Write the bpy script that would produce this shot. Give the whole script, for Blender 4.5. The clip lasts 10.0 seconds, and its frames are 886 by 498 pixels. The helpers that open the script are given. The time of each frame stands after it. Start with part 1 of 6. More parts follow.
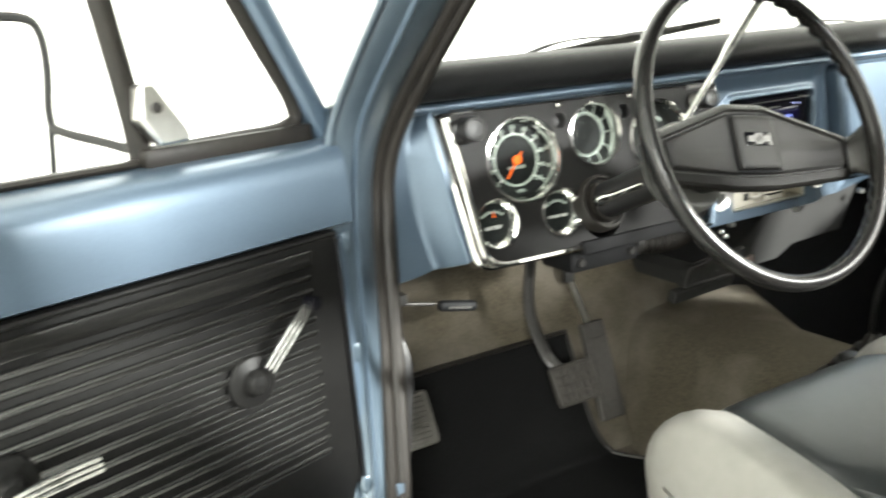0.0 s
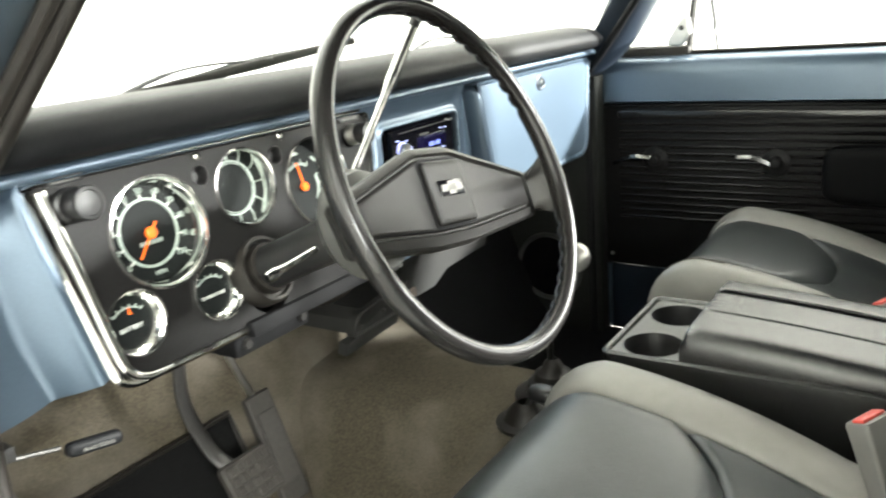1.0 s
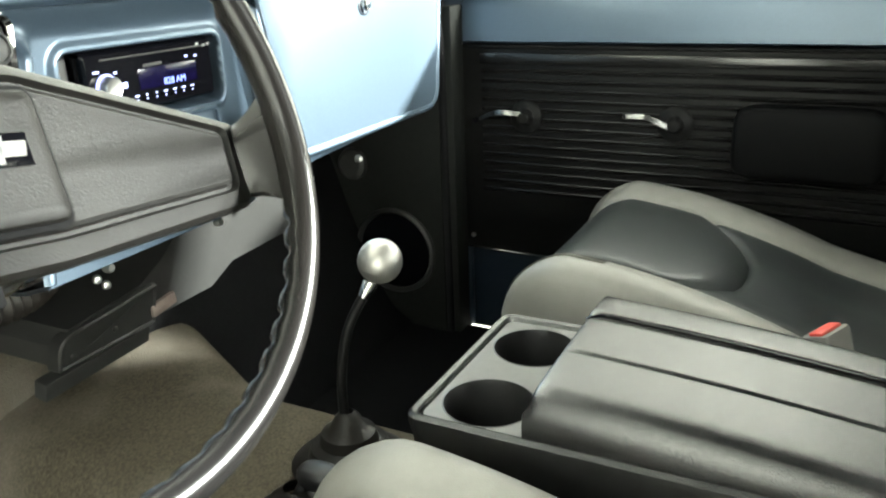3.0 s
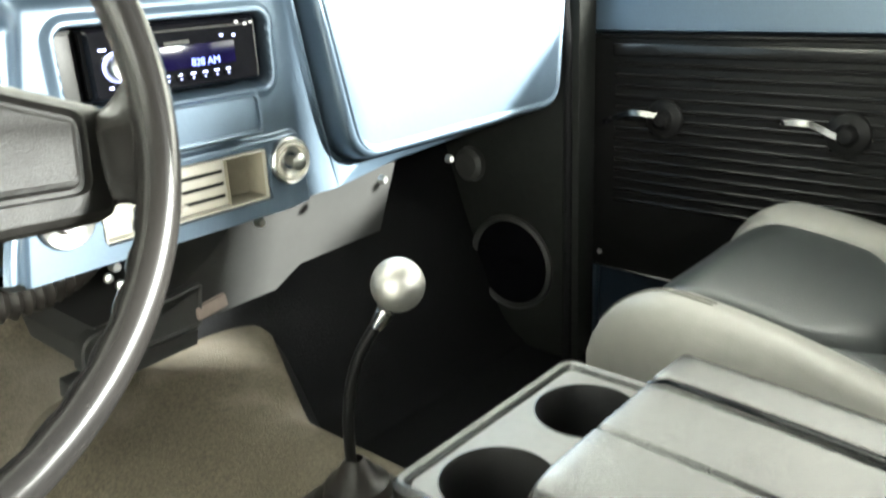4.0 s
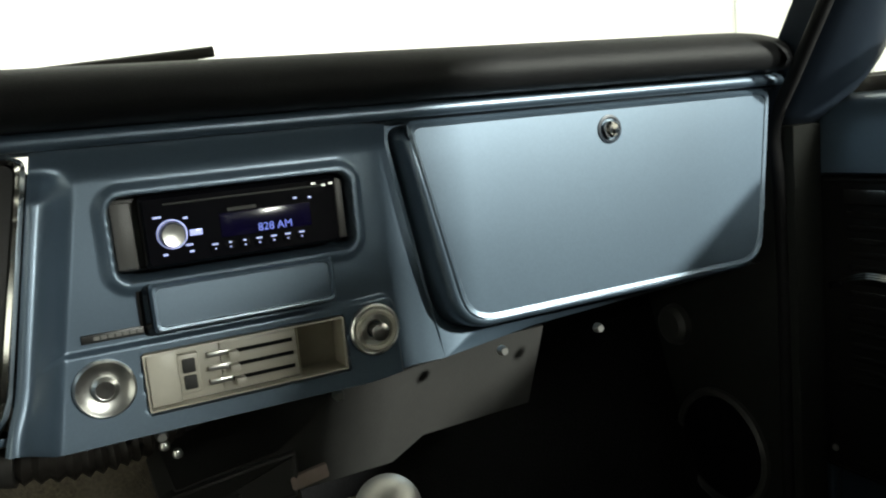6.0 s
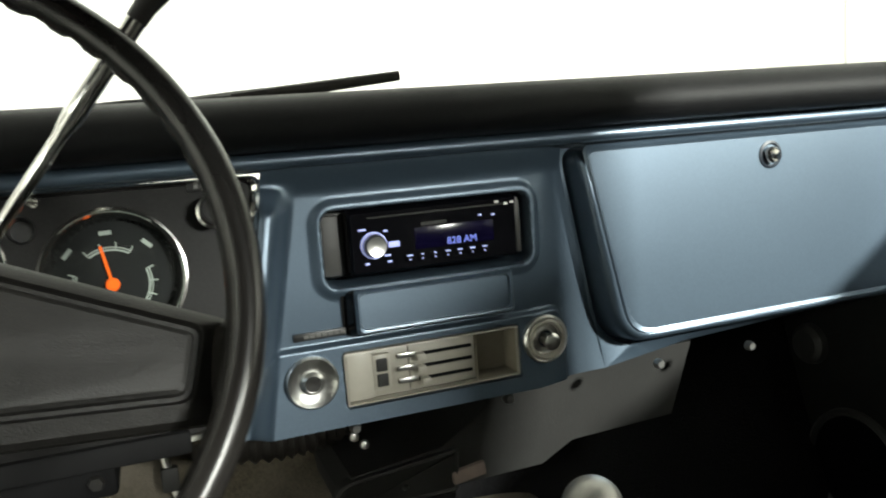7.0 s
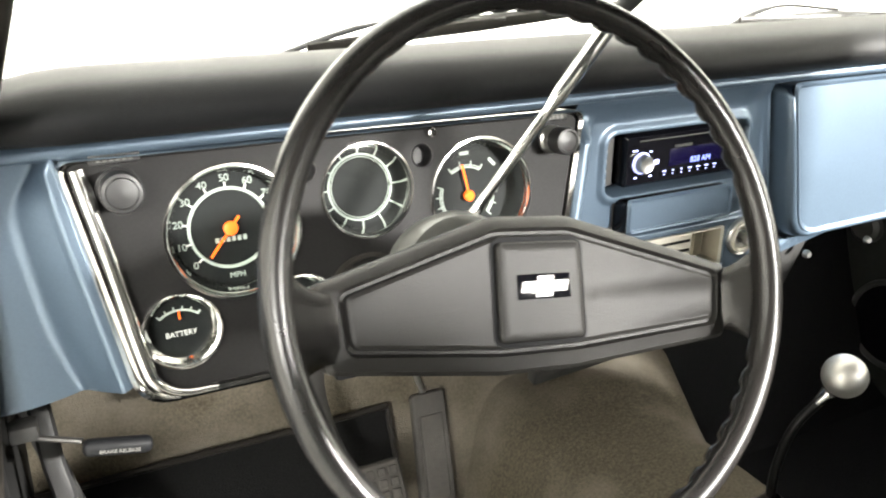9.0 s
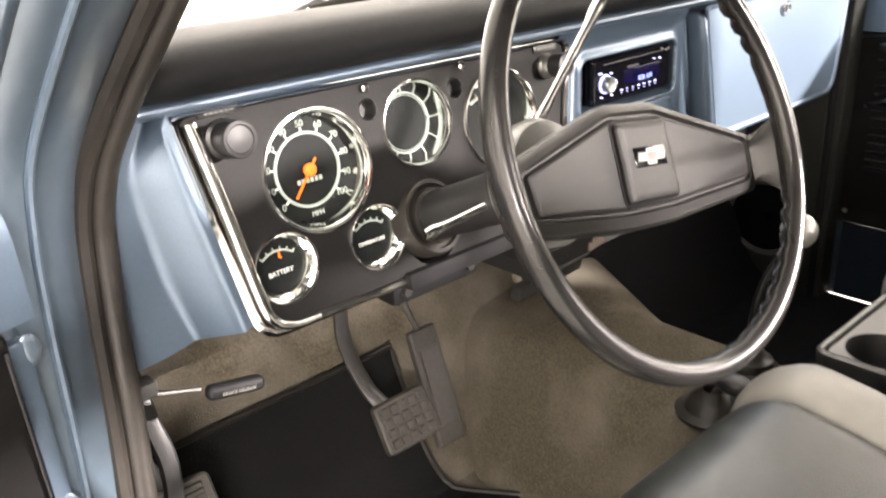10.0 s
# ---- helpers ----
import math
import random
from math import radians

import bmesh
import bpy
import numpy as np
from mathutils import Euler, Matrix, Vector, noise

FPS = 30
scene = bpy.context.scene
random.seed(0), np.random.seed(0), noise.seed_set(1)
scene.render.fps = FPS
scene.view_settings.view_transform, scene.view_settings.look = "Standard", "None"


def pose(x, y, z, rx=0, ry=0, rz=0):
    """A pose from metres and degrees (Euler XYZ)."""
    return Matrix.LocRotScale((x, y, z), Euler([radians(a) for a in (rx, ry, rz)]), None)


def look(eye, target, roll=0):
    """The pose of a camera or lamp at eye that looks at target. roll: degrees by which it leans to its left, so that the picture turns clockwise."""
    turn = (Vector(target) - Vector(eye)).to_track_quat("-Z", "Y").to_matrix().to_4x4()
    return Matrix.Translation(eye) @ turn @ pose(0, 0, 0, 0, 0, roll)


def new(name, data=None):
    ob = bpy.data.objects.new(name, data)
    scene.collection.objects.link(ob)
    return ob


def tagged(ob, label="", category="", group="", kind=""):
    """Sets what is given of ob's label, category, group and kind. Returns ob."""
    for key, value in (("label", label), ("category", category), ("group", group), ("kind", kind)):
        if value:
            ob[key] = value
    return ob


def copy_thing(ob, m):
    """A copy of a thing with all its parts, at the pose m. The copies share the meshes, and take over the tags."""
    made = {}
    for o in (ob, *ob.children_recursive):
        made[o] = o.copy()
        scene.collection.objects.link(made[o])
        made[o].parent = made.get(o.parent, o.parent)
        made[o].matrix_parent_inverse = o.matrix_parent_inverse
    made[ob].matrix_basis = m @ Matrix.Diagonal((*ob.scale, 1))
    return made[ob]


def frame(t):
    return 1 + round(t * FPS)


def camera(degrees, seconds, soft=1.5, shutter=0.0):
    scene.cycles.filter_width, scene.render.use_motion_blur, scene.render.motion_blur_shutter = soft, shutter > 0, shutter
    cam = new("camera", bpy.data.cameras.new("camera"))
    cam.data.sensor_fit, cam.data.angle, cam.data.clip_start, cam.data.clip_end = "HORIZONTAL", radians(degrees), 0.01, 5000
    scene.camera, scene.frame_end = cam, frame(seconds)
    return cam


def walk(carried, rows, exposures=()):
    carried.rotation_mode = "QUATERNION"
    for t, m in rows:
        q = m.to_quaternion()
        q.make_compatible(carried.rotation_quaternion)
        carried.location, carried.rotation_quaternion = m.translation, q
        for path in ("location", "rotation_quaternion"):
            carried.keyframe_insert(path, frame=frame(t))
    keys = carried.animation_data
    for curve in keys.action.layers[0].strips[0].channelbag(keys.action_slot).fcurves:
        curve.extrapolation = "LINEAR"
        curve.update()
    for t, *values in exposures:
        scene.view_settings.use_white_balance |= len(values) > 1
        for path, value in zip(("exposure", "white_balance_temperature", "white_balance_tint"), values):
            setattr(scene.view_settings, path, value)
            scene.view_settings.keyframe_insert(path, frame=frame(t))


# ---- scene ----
cam = camera(57.5, 10.0, soft=2.0, shutter=0.3)
PATH = [
    (0, (-1.124, -0.944, 0.805), (-0.225, 0.77, 0.303), -4.7),
    (0.5, (-1.071, -0.834, 0.826), (0.243, 0.577, 0.292), -4.7),
    (1, (-1.016, -0.726, 0.834), (0.567, 0.358, 0.267), -5.0),
    (1.5, (-0.927, -0.674, 0.821), (0.792, 0.146, 0.211), -4.2),
    (2, (-0.808, -0.632, 0.82), (0.951, 0.072, 0.18), -4.7),
    (2.5, (-0.691, -0.614, 0.792), (1.038, 0.156, 0.145), -5.5),
    (2.7, (-0.648, -0.618, 0.767), (1.082, 0.149, 0.121), -3.5),
    (3.8, (-0.404, -0.666, 0.702), (1.014, 0.53, -0.045), -2.4),
    (4, (-0.373, -0.668, 0.7), (1.036, 0.59, 0.042), -2.9),
    (4.5, (-0.27, -0.679, 0.701), (1.024, 0.766, 0.21), -3.2),
    (5, (-0.144, -0.683, 0.702), (0.921, 0.954, 0.267), -3.8),
    (5.2, (-0.098, -0.686, 0.7), (0.89, 1.004, 0.289), -4.3),
    (6.3, (-0.129, -0.706, 0.711), (0.681, 1.1, 0.423), -5.2),
    (6.5, (-0.153, -0.705, 0.718), (0.611, 1.12, 0.429), -4.8),
    (7, (-0.217, -0.715, 0.734), (0.459, 1.145, 0.443), -4.3),
    (7.5, (-0.315, -0.715, 0.794), (0.39, 1.123, 0.441), -3.1),
    (8, (-0.425, -0.735, 0.851), (0.257, 1.054, 0.273), -2.8),
    (8.5, (-0.523, -0.725, 0.869), (0.189, 1.006, 0.165), -2.2),
    (9, (-0.63, -0.696, 0.88), (0.197, 0.973, 0.152), -0.1),
    (9.5, (-0.761, -0.656, 0.88), (0.231, 0.916, 0.142), -2.5),
    (10, (-0.895, -0.66, 0.855), (0.298, 0.751, 0.091), -3.8),
]
EXPOSURES = [(0.0, -0.28, 6500, 12), (0.5, 0.0, 6500, 12), (1.0, 0.14, 6500, 12), (2.0, 0.36, 6500, 12), (2.7, 0.32, 6500, 6), (4.0, 0.80, 6500, 8), (4.5, 0.85, 6500, 8), (5.0, 0.05, 6550, 7), (5.2, -0.30, 6550, 7), (6.3, -2.1, 6700, 5), (7.0, -1.70, 6650, 8), (8.0, -0.60, 6650, 13), (9.0, 0.28, 6700, 16), (10.0, 0.38, 7050, 26)]
walk(cam, [(t, look(eye, target, roll)) for t, eye, target, roll in PATH], EXPOSURES)

# ---- light ----
world = bpy.data.worlds.new("world")
world.use_nodes = True
world.node_tree.nodes["Background"].inputs[0].default_value = (0.9, 0.95, 1.0, 1)
world.node_tree.nodes["Background"].inputs[1].default_value = 0.05
scene.world = world
PANEL_POWER = 11.0      # added ceiling light panels, out of view
SIDE_POWER = 350.0      # wide fill added behind the driver's side, no lamp seen there
REAR_POWER = 1350.0      # added unseen lamp far behind the cab, through the rear window between seats
SPOT_POWER = 2700.0     # small bright lamp under the ceiling behind the passenger side, shining in through the passenger window


def studio_lamp(name, power, width, height, colour, eye, target, label):
    data = bpy.data.lights.new(name, "AREA")
    data.energy, data.shape, data.size, data.size_y, data.color = power, "RECTANGLE", width, height, colour
    ob = new(name, data)
    ob.matrix_world = look(eye, target)
    return tagged(ob, label, "studio lamp")


studio_lamp("ceiling_lamp", SPOT_POWER, 0.22, 0.22, (0.955, 0.985, 0.92), (3.0, -4.0, 2.20), (0.50, 0.0, 0.60), "small bright ceiling lamp behind the passenger side")
studio_lamp("rear_added_lamp", REAR_POWER, 0.8, 0.5, (0.955, 0.985, 0.93), (1.7, -5.3, 1.92), (0.0, 0.0, 0.62), "wide unseen lamp added far behind the cab")
studio_lamp("side_fill_lamp", SIDE_POWER, 1.3, 0.7, (0.955, 0.99, 0.935), (-3.3, -4.6, 2.15), (-0.5, 0.0, 0.6), "soft unseen fill lamp added behind the open driver's door")


# ---- materials ----
def material(name, base, rough=0.5, metal=0.0, vary=0.12, scale=30.0, bump=0.0, bump_scale=200.0, coat=0.0, spec=0.5, second=None,
             second_scale=4.0, second_amount=0.35, rough_vary=0.0, coat_rough=0.12):
    """A principled surface with two scales of colour variation and a fine relief."""
    m = bpy.data.materials.new(name)
    m.use_nodes = True
    nt = m.node_tree
    p = nt.nodes["Principled BSDF"]
    p.inputs["Roughness"].default_value, p.inputs["Metallic"].default_value = rough, metal
    p.inputs["Coat Weight"].default_value, p.inputs["Specular IOR Level"].default_value = coat, spec
    p.inputs["Coat Roughness"].default_value = coat_rough
    co = nt.nodes.new("ShaderNodeTexCoord")
    fine = nt.nodes.new("ShaderNodeTexNoise")
    fine.inputs["Scale"].default_value, fine.inputs["Detail"].default_value = scale, 5
    nt.links.new(co.outputs["Object"], fine.inputs["Vector"])
    ramp = nt.nodes.new("ShaderNodeMapRange")
    ramp.inputs["From Min"].default_value, ramp.inputs["From Max"].default_value = 0.3, 0.7
    ramp.inputs["To Min"].default_value, ramp.inputs["To Max"].default_value = 1 - vary, 1 + vary
    nt.links.new(fine.outputs["Fac"], ramp.inputs["Value"])
    mul = nt.nodes.new("ShaderNodeVectorMath")
    mul.operation = "SCALE"
    mul.inputs[0].default_value = base
    nt.links.new(ramp.outputs["Result"], mul.inputs["Scale"])
    out = mul.outputs["Vector"]
    if second:
        big = nt.nodes.new("ShaderNodeTexNoise")
        big.inputs["Scale"].default_value, big.inputs["Detail"].default_value = second_scale, 4
        nt.links.new(co.outputs["Object"], big.inputs["Vector"])
        sharp = nt.nodes.new("ShaderNodeMapRange")
        sharp.inputs["From Min"].default_value, sharp.inputs["From Max"].default_value = 0.42, 0.68
        sharp.inputs["To Max"].default_value = second_amount
        nt.links.new(big.outputs["Fac"], sharp.inputs["Value"])
        mix = nt.nodes.new("ShaderNodeMix")
        mix.data_type = "RGBA"
        nt.links.new(sharp.outputs["Result"], mix.inputs["Factor"])
        nt.links.new(out, mix.inputs["A"])
        mix.inputs["B"].default_value = (*second, 1)
        out = mix.outputs["Result"]
    nt.links.new(out, p.inputs["Base Color"])
    if rough_vary:
        rr = nt.nodes.new("ShaderNodeMapRange")
        rr.inputs["From Min"].default_value, rr.inputs["From Max"].default_value = 0.3, 0.7
        rr.inputs["To Min"].default_value, rr.inputs["To Max"].default_value = rough - rough_vary, rough + rough_vary
        nt.links.new(fine.outputs["Fac"], rr.inputs["Value"])
        nt.links.new(rr.outputs["Result"], p.inputs["Roughness"])
    if bump:
        rel = nt.nodes.new("ShaderNodeTexNoise")
        rel.inputs["Scale"].default_value, rel.inputs["Detail"].default_value = bump_scale, 3
        nt.links.new(co.outputs["Object"], rel.inputs["Vector"])
        b = nt.nodes.new("ShaderNodeBump")
        b.inputs["Strength"].default_value, b.inputs["Distance"].default_value = bump, 0.002
        nt.links.new(rel.outputs["Fac"], b.inputs["Height"])
        nt.links.new(b.outputs["Normal"], p.inputs["Normal"])
    return m


def glowing(name, colour, strength):
    m = bpy.data.materials.new(name)
    m.use_nodes = True
    p = m.node_tree.nodes["Principled BSDF"]
    p.inputs["Base Color"].default_value = (*colour, 1)
    p.inputs["Emission Color"].default_value = (*colour, 1)
    p.inputs["Emission Strength"].default_value = strength
    p.inputs["Roughness"].default_value, p.inputs["Specular IOR Level"].default_value = 0.15, 0.3
    return m


def clear_glass(name, tint=(1, 1, 1), gloss=0.06):
    m = bpy.data.materials.new(name)
    m.use_nodes = True
    nt = m.node_tree
    nt.nodes.remove(nt.nodes["Principled BSDF"])
    see, shine, mix, facing, curve = (nt.nodes.new("ShaderNode" + k) for k in ("BsdfTransparent", "BsdfGlossy", "MixShader", "LayerWeight", "Math"))
    see.inputs["Color"].default_value = (*tint, 1)
    shine.inputs["Roughness"].default_value = 0.03
    facing.inputs["Blend"].default_value = 0.5
    curve.operation = "MULTIPLY_ADD"
    power = nt.nodes.new("ShaderNodeMath")
    power.operation, power.inputs[1].default_value = "POWER", 4.0
    curve.inputs[1].default_value, curve.inputs[2].default_value = 0.5, gloss
    nt.links.new(facing.outputs["Facing"], power.inputs[0])
    nt.links.new(power.outputs[0], curve.inputs[0])
    nt.links.new(curve.outputs[0], mix.inputs[0])
    nt.links.new(see.outputs[0], mix.inputs[1])
    nt.links.new(shine.outputs[0], mix.inputs[2])
    nt.links.new(mix.outputs[0], nt.nodes["Material Output"].inputs["Surface"])
    return m


PAINT = material("blue_satin_paint", (0.072, 0.106, 0.146), 0.38, 0.60, 0.06, 400, 0.02, 900, coat=0.55, coat_rough=0.32, second=(0.062, 0.090, 0.125), second_amount=0.3)
JAMB_PAINT = material("blotchy_jamb_paint", (0.085, 0.118, 0.150), 0.32, 0.60, 0.06, 60, 0.02, 900, coat=1.0, coat_rough=0.24, second=(0.068, 0.097, 0.131), second_scale=14, second_amount=0.5)
# Darker copy of the blue paint, with the passenger side's shade in its colour.
PAINT_SHADED = material("blue_paint_shaded", (0.010, 0.016, 0.026), 0.45, 0.1, 0.08, 200, 0.03, 700)
PAD = material("black_vinyl_pad", (0.005, 0.0053, 0.006), 0.54, 0, 0.15, 120, 0.25, 900, second=(0.008, 0.008, 0.009), spec=0.16)
BEZEL = material("black_bezel_plastic", (0.0072, 0.0068, 0.0068), 0.44, 0.0, 0.25, 400, 0.08, 1200, second=(0.0098, 0.0094, 0.0094), spec=0.16)
BLACK = material("black_plastic", (0.009, 0.009, 0.0095), 0.4, 0, 0.2, 150, 0.1, 700, second=(0.028, 0.027, 0.026))
GLOSS_BLACK = material("gloss_black_plastic", (0.003, 0.003, 0.0042), 0.12, 0, 0.1, 100, spec=0.25)
WHEEL_BLACK = material("worn_wheel_plastic", (0.0085, 0.008, 0.008), 0.25, 0, 0.06, 40, 0.0, 600, second=(0.013, 0.0115, 0.010), second_scale=3, second_amount=0.5, spec=0.32)
HUB_GREY = material("grained_hub_plastic", (0.0078, 0.0073, 0.0067), 0.42, 0, 0.15, 200, 0.25, 1100, spec=0.30, rough_vary=0.05, second=(0.0135, 0.0125, 0.0110), second_scale=14)
CHROME = material("chrome", (0.80, 0.79, 0.77), 0.10, 1.0, 0.05, 60, rough_vary=0.04, second=(0.45, 0.43, 0.40), second_scale=18, second_amount=0.35)
BRIGHT = material("worn_chrome_handle", (0.50, 0.50, 0.49), 0.22, 1.0, 0.06, 90, second=(0.30, 0.30, 0.29), second_scale=20, second_amount=0.4)
STEEL = material("dull_painted_steel", (0.05, 0.048, 0.046), 0.35, 0.6, 0.1, 80)
SILVER = material("satin_silver", (0.62, 0.62, 0.60), 0.30, 1.0, 0.06, 90, second=(0.4, 0.39, 0.37), second_scale=12, second_amount=0.3)
COLLAR = material("grey_painted_collar", (0.085, 0.085, 0.080), 0.32, 0.3, 0.08, 90, second=(0.05, 0.05, 0.047), second_scale=14)
EMBLEM = material("satin_emblem_metal", (0.20, 0.196, 0.188), 0.45, 1.0, 0.08, 120, second=(0.14, 0.137, 0.13), second_scale=40, second_amount=0.4)
BALL = material("brushed_shift_ball", (0.43, 0.42, 0.395), 0.5, 1.0, 0.05, 200)
# Pale blotches stand for worn spots and for patches of light on it.
CARPET = material("tan_carpet", (0.070, 0.060, 0.043), 0.95, 0, 0.35, 260, 1.0, 520, second=(0.160, 0.142, 0.118), second_scale=6, second_amount=0.8, spec=0.1)
FOOTWELL_BLACK = material("near_black_footwell", (0.005, 0.005, 0.0055), 0.95, 0, 0.3, 260, 0.8, 500, spec=0.1)
MAT = material("black_floor_mat", (0.0065, 0.0065, 0.0065), 0.95, 0, 0.25, 300, 0.8, 600, spec=0.05)
RUBBER = material("black_rubber", (0.012, 0.0105, 0.0092), 0.42, 0, 0.2, 120, 0.1, 500, second=(0.020, 0.017, 0.014), second_scale=10, spec=0.25)
LEATHER = material("light_grey_leather", (0.222, 0.214, 0.196), 0.46, 0, 0.05, 60, 0.22, 620, second=(0.202, 0.194, 0.176), second_scale=6, second_amount=0.4)
LEATHER_DARK = material("charcoal_leather", (0.023, 0.0265, 0.027), 0.38, 0, 0.10, 60, 0.25, 560, second=(0.029, 0.032, 0.032), second_scale=6)
SEAM = material("seam_thread", (0.09, 0.085, 0.075), 0.8, 0, 0.2, 300)
CONSOLE = material("grained_console_vinyl", (0.007, 0.007, 0.0073), 0.25, 0, 0.15, 160, 0.3, 750, spec=1.0, second=(0.010, 0.010, 0.010))
TRAY = material("grey_tray_plastic", (0.12, 0.118, 0.112), 0.45, 0, 0.06, 120, 0.12, 600)
CHEEK = material("grey_filler_plastic", (0.038, 0.037, 0.035), 0.5, 0, 0.06, 120, 0.12, 600)
HEATER = material("heater_cream_plastic", (0.40, 0.38, 0.33), 0.4, 0, 0.06, 60, second=(0.30, 0.27, 0.21), second_scale=14)
BOX_GREY = material("grey_duct_plastic", (0.020, 0.020, 0.0195), 0.6, 0, 0.08, 90, 0.15, 400, second=(0.030, 0.029, 0.028), second_scale=9, spec=0.35)
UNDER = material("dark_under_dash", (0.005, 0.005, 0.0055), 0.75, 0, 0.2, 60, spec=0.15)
DOOR_PANEL = material("black_door_panel", (0.0055, 0.0054, 0.0053), 0.40, 0, 0.2, 160, 0.12, 700, second=(0.009, 0.0088, 0.0085), spec=0.10)
RIB = material("glossy_black_rib", (0.008, 0.0078, 0.0075), 0.18, 0, 0.2, 160, 0.05, 700, spec=0.45)
ARMREST = material("soft_black_vinyl", (0.0022, 0.0022, 0.0024), 0.5, 0, 0.15, 120, 0.2, 900, spec=0.07)
# Glow is added to the needles' orange; they are no lamps.
ORANGE_GLOW = glowing("orange_needle_glow", (1.0, 0.16, 0.02), 0.55)
DIAL = material("black_dial", (0.008, 0.009, 0.009), 0.5, 0, 0.1, 100, spec=0.12)
LENS = clear_glass("gauge_lens", (0.96, 0.98, 0.97), 0.014)
PALE = material("dial_pale_green", (0.36, 0.41, 0.37), 0.6, 0, 0.08, 90)
WHITE = material("white_print", (0.75, 0.75, 0.72), 0.6, 0, 0.04, 90)
GLASS = clear_glass("window_glass", (0.985, 0.995, 0.99), 0.02)
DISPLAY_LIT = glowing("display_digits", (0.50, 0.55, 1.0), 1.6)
DIGITS = glowing("clock_digits", (0.25, 0.32, 1.0), 0.9)
DISPLAY_BACK = glowing("display_dark", (0.003, 0.0022, 0.016), 0.1)
RED = material("red_button", (0.55, 0.06, 0.045), 0.4, 0, 0.08, 80)
BUCKLE = material("grey_buckle_plastic", (0.150, 0.146, 0.136), 0.45, 0, 0.04, 80, 0.05, 500, second=(0.120, 0.117, 0.110), second_scale=25)
BELT = material("grey_webbing", (0.15, 0.147, 0.138), 0.8, 0, 0.12, 300, 0.4, 800)
WALL = material("white_studio_wall", (0.83, 0.825, 0.785), 0.7, 0, 0.02, 8, second=(0.80, 0.795, 0.75), second_scale=0.5)
# Unseen rear wall; its grey stands in for an unlit end of the hall.
WALL_DIMMED = material("dimmed_hall_wall", (0.42, 0.42, 0.41), 0.8, 0, 0.05, 6)
STUDIO_FLOOR = material("grey_studio_floor", (0.30, 0.295, 0.28), 0.35, 0, 0.05, 6, second=(0.24, 0.235, 0.22), second_scale=0.8)
CEILING = material("white_ceiling_paint", (0.80, 0.80, 0.78), 0.8, 0, 0.02, 10)
HEADLINER = material("black_headliner", (0.03, 0.03, 0.032), 0.9, 0, 0.1, 200)
LAMP = glowing("light_panel", (0.955, 0.995, 0.94), PANEL_POWER)


# ---- mesh helpers ----
def finish(bm, angle=38):
    bmesh.ops.remove_doubles(bm, verts=bm.verts, dist=1e-6)
    bmesh.ops.recalc_face_normals(bm, faces=bm.faces)
    for f in bm.faces:
        f.smooth = True
    for e in bm.edges:
        if len(e.link_faces) == 2:
            e.smooth = e.calc_face_angle(0) < radians(angle)
    me = bpy.data.meshes.new("mesh")
    bm.to_mesh(me)
    bm.free()
    return me


def part(name, bm, mat, parent, label="", angle=38):
    """Links a bmesh as one mesh object under a thing or a part."""
    me = finish(bm, angle)
    me.name = name
    me.materials.append(mat)
    ob = new(name, me)
    ob.parent = parent
    if parent is not None and parent.type == "MESH":
        ob.matrix_parent_inverse = Matrix()
    if label:
        tagged(ob, label)
    return ob


def thing(name, label, category, group="", kind=""):
    return tagged(new(name), label, category, group, kind)


def single(name, bm, mat, label, category, group="", kind="", angle=38):
    return tagged(part(name, bm, mat, None, "", angle), label, category, group, kind)


def box(bm, centre, size, bevel=0.0, m=Matrix(), segments=2):
    got = bmesh.ops.create_cube(bm, size=1.0, matrix=m @ Matrix.Translation(centre) @ Matrix.Diagonal((*size, 1)))
    if bevel:
        edges = list({e for v in got["verts"] for e in v.link_edges})
        bmesh.ops.bevel(bm, geom=edges, offset=min(bevel, min(size) * 0.49), segments=segments, profile=0.5, affect="EDGES")
    return bm


def loft(bm, loops, cap_start=False, cap_end=False, closed=True, wrap=False):
    """Skins a list of point loops of equal length."""
    rows = [[bm.verts.new(p) for p in loop] for loop in loops]
    n = len(rows[0])
    pairs = list(zip(rows, rows[1:])) + ([(rows[-1], rows[0])] if wrap else [])
    for a, b in pairs:
        for i in range(n if closed else n - 1):
            k = (i + 1) % n
            try:
                bm.faces.new((a[i], a[k], b[k], b[i]))
            except ValueError:
                pass
    if cap_start:
        bm.faces.new(rows[0][::-1])
    if cap_end:
        bm.faces.new(rows[-1])
    return bm


def lathe(bm, profile, m=Matrix(), n=32, caps=False):
    """Turns a profile of (radius, height) round the local z axis."""
    loops = [[m @ Vector((max(r, 1e-5) * math.cos(2 * math.pi * i / n), max(r, 1e-5) * math.sin(2 * math.pi * i / n), h)) for i in range(n)] for r, h in profile]
    return loft(bm, loops, caps and profile[0][0] > 1e-4, caps and profile[-1][0] > 1e-4)


def smooth_path(points, steps=8):
    """Catmull-Rom through the points."""
    p = [Vector(q) for q in points]
    p = [2 * p[0] - p[1], *p, 2 * p[-1] - p[-2]]
    out = []
    for a, b, c, d in zip(p, p[1:], p[2:], p[3:]):
        for i in range(steps):
            t = i / steps
            out.append(0.5 * (2 * b + (c - a) * t + (2 * a - 5 * b + 4 * c - d) * t * t + (3 * b - a - 3 * c + d) * t ** 3))
    out.append(p[-2])
    return out


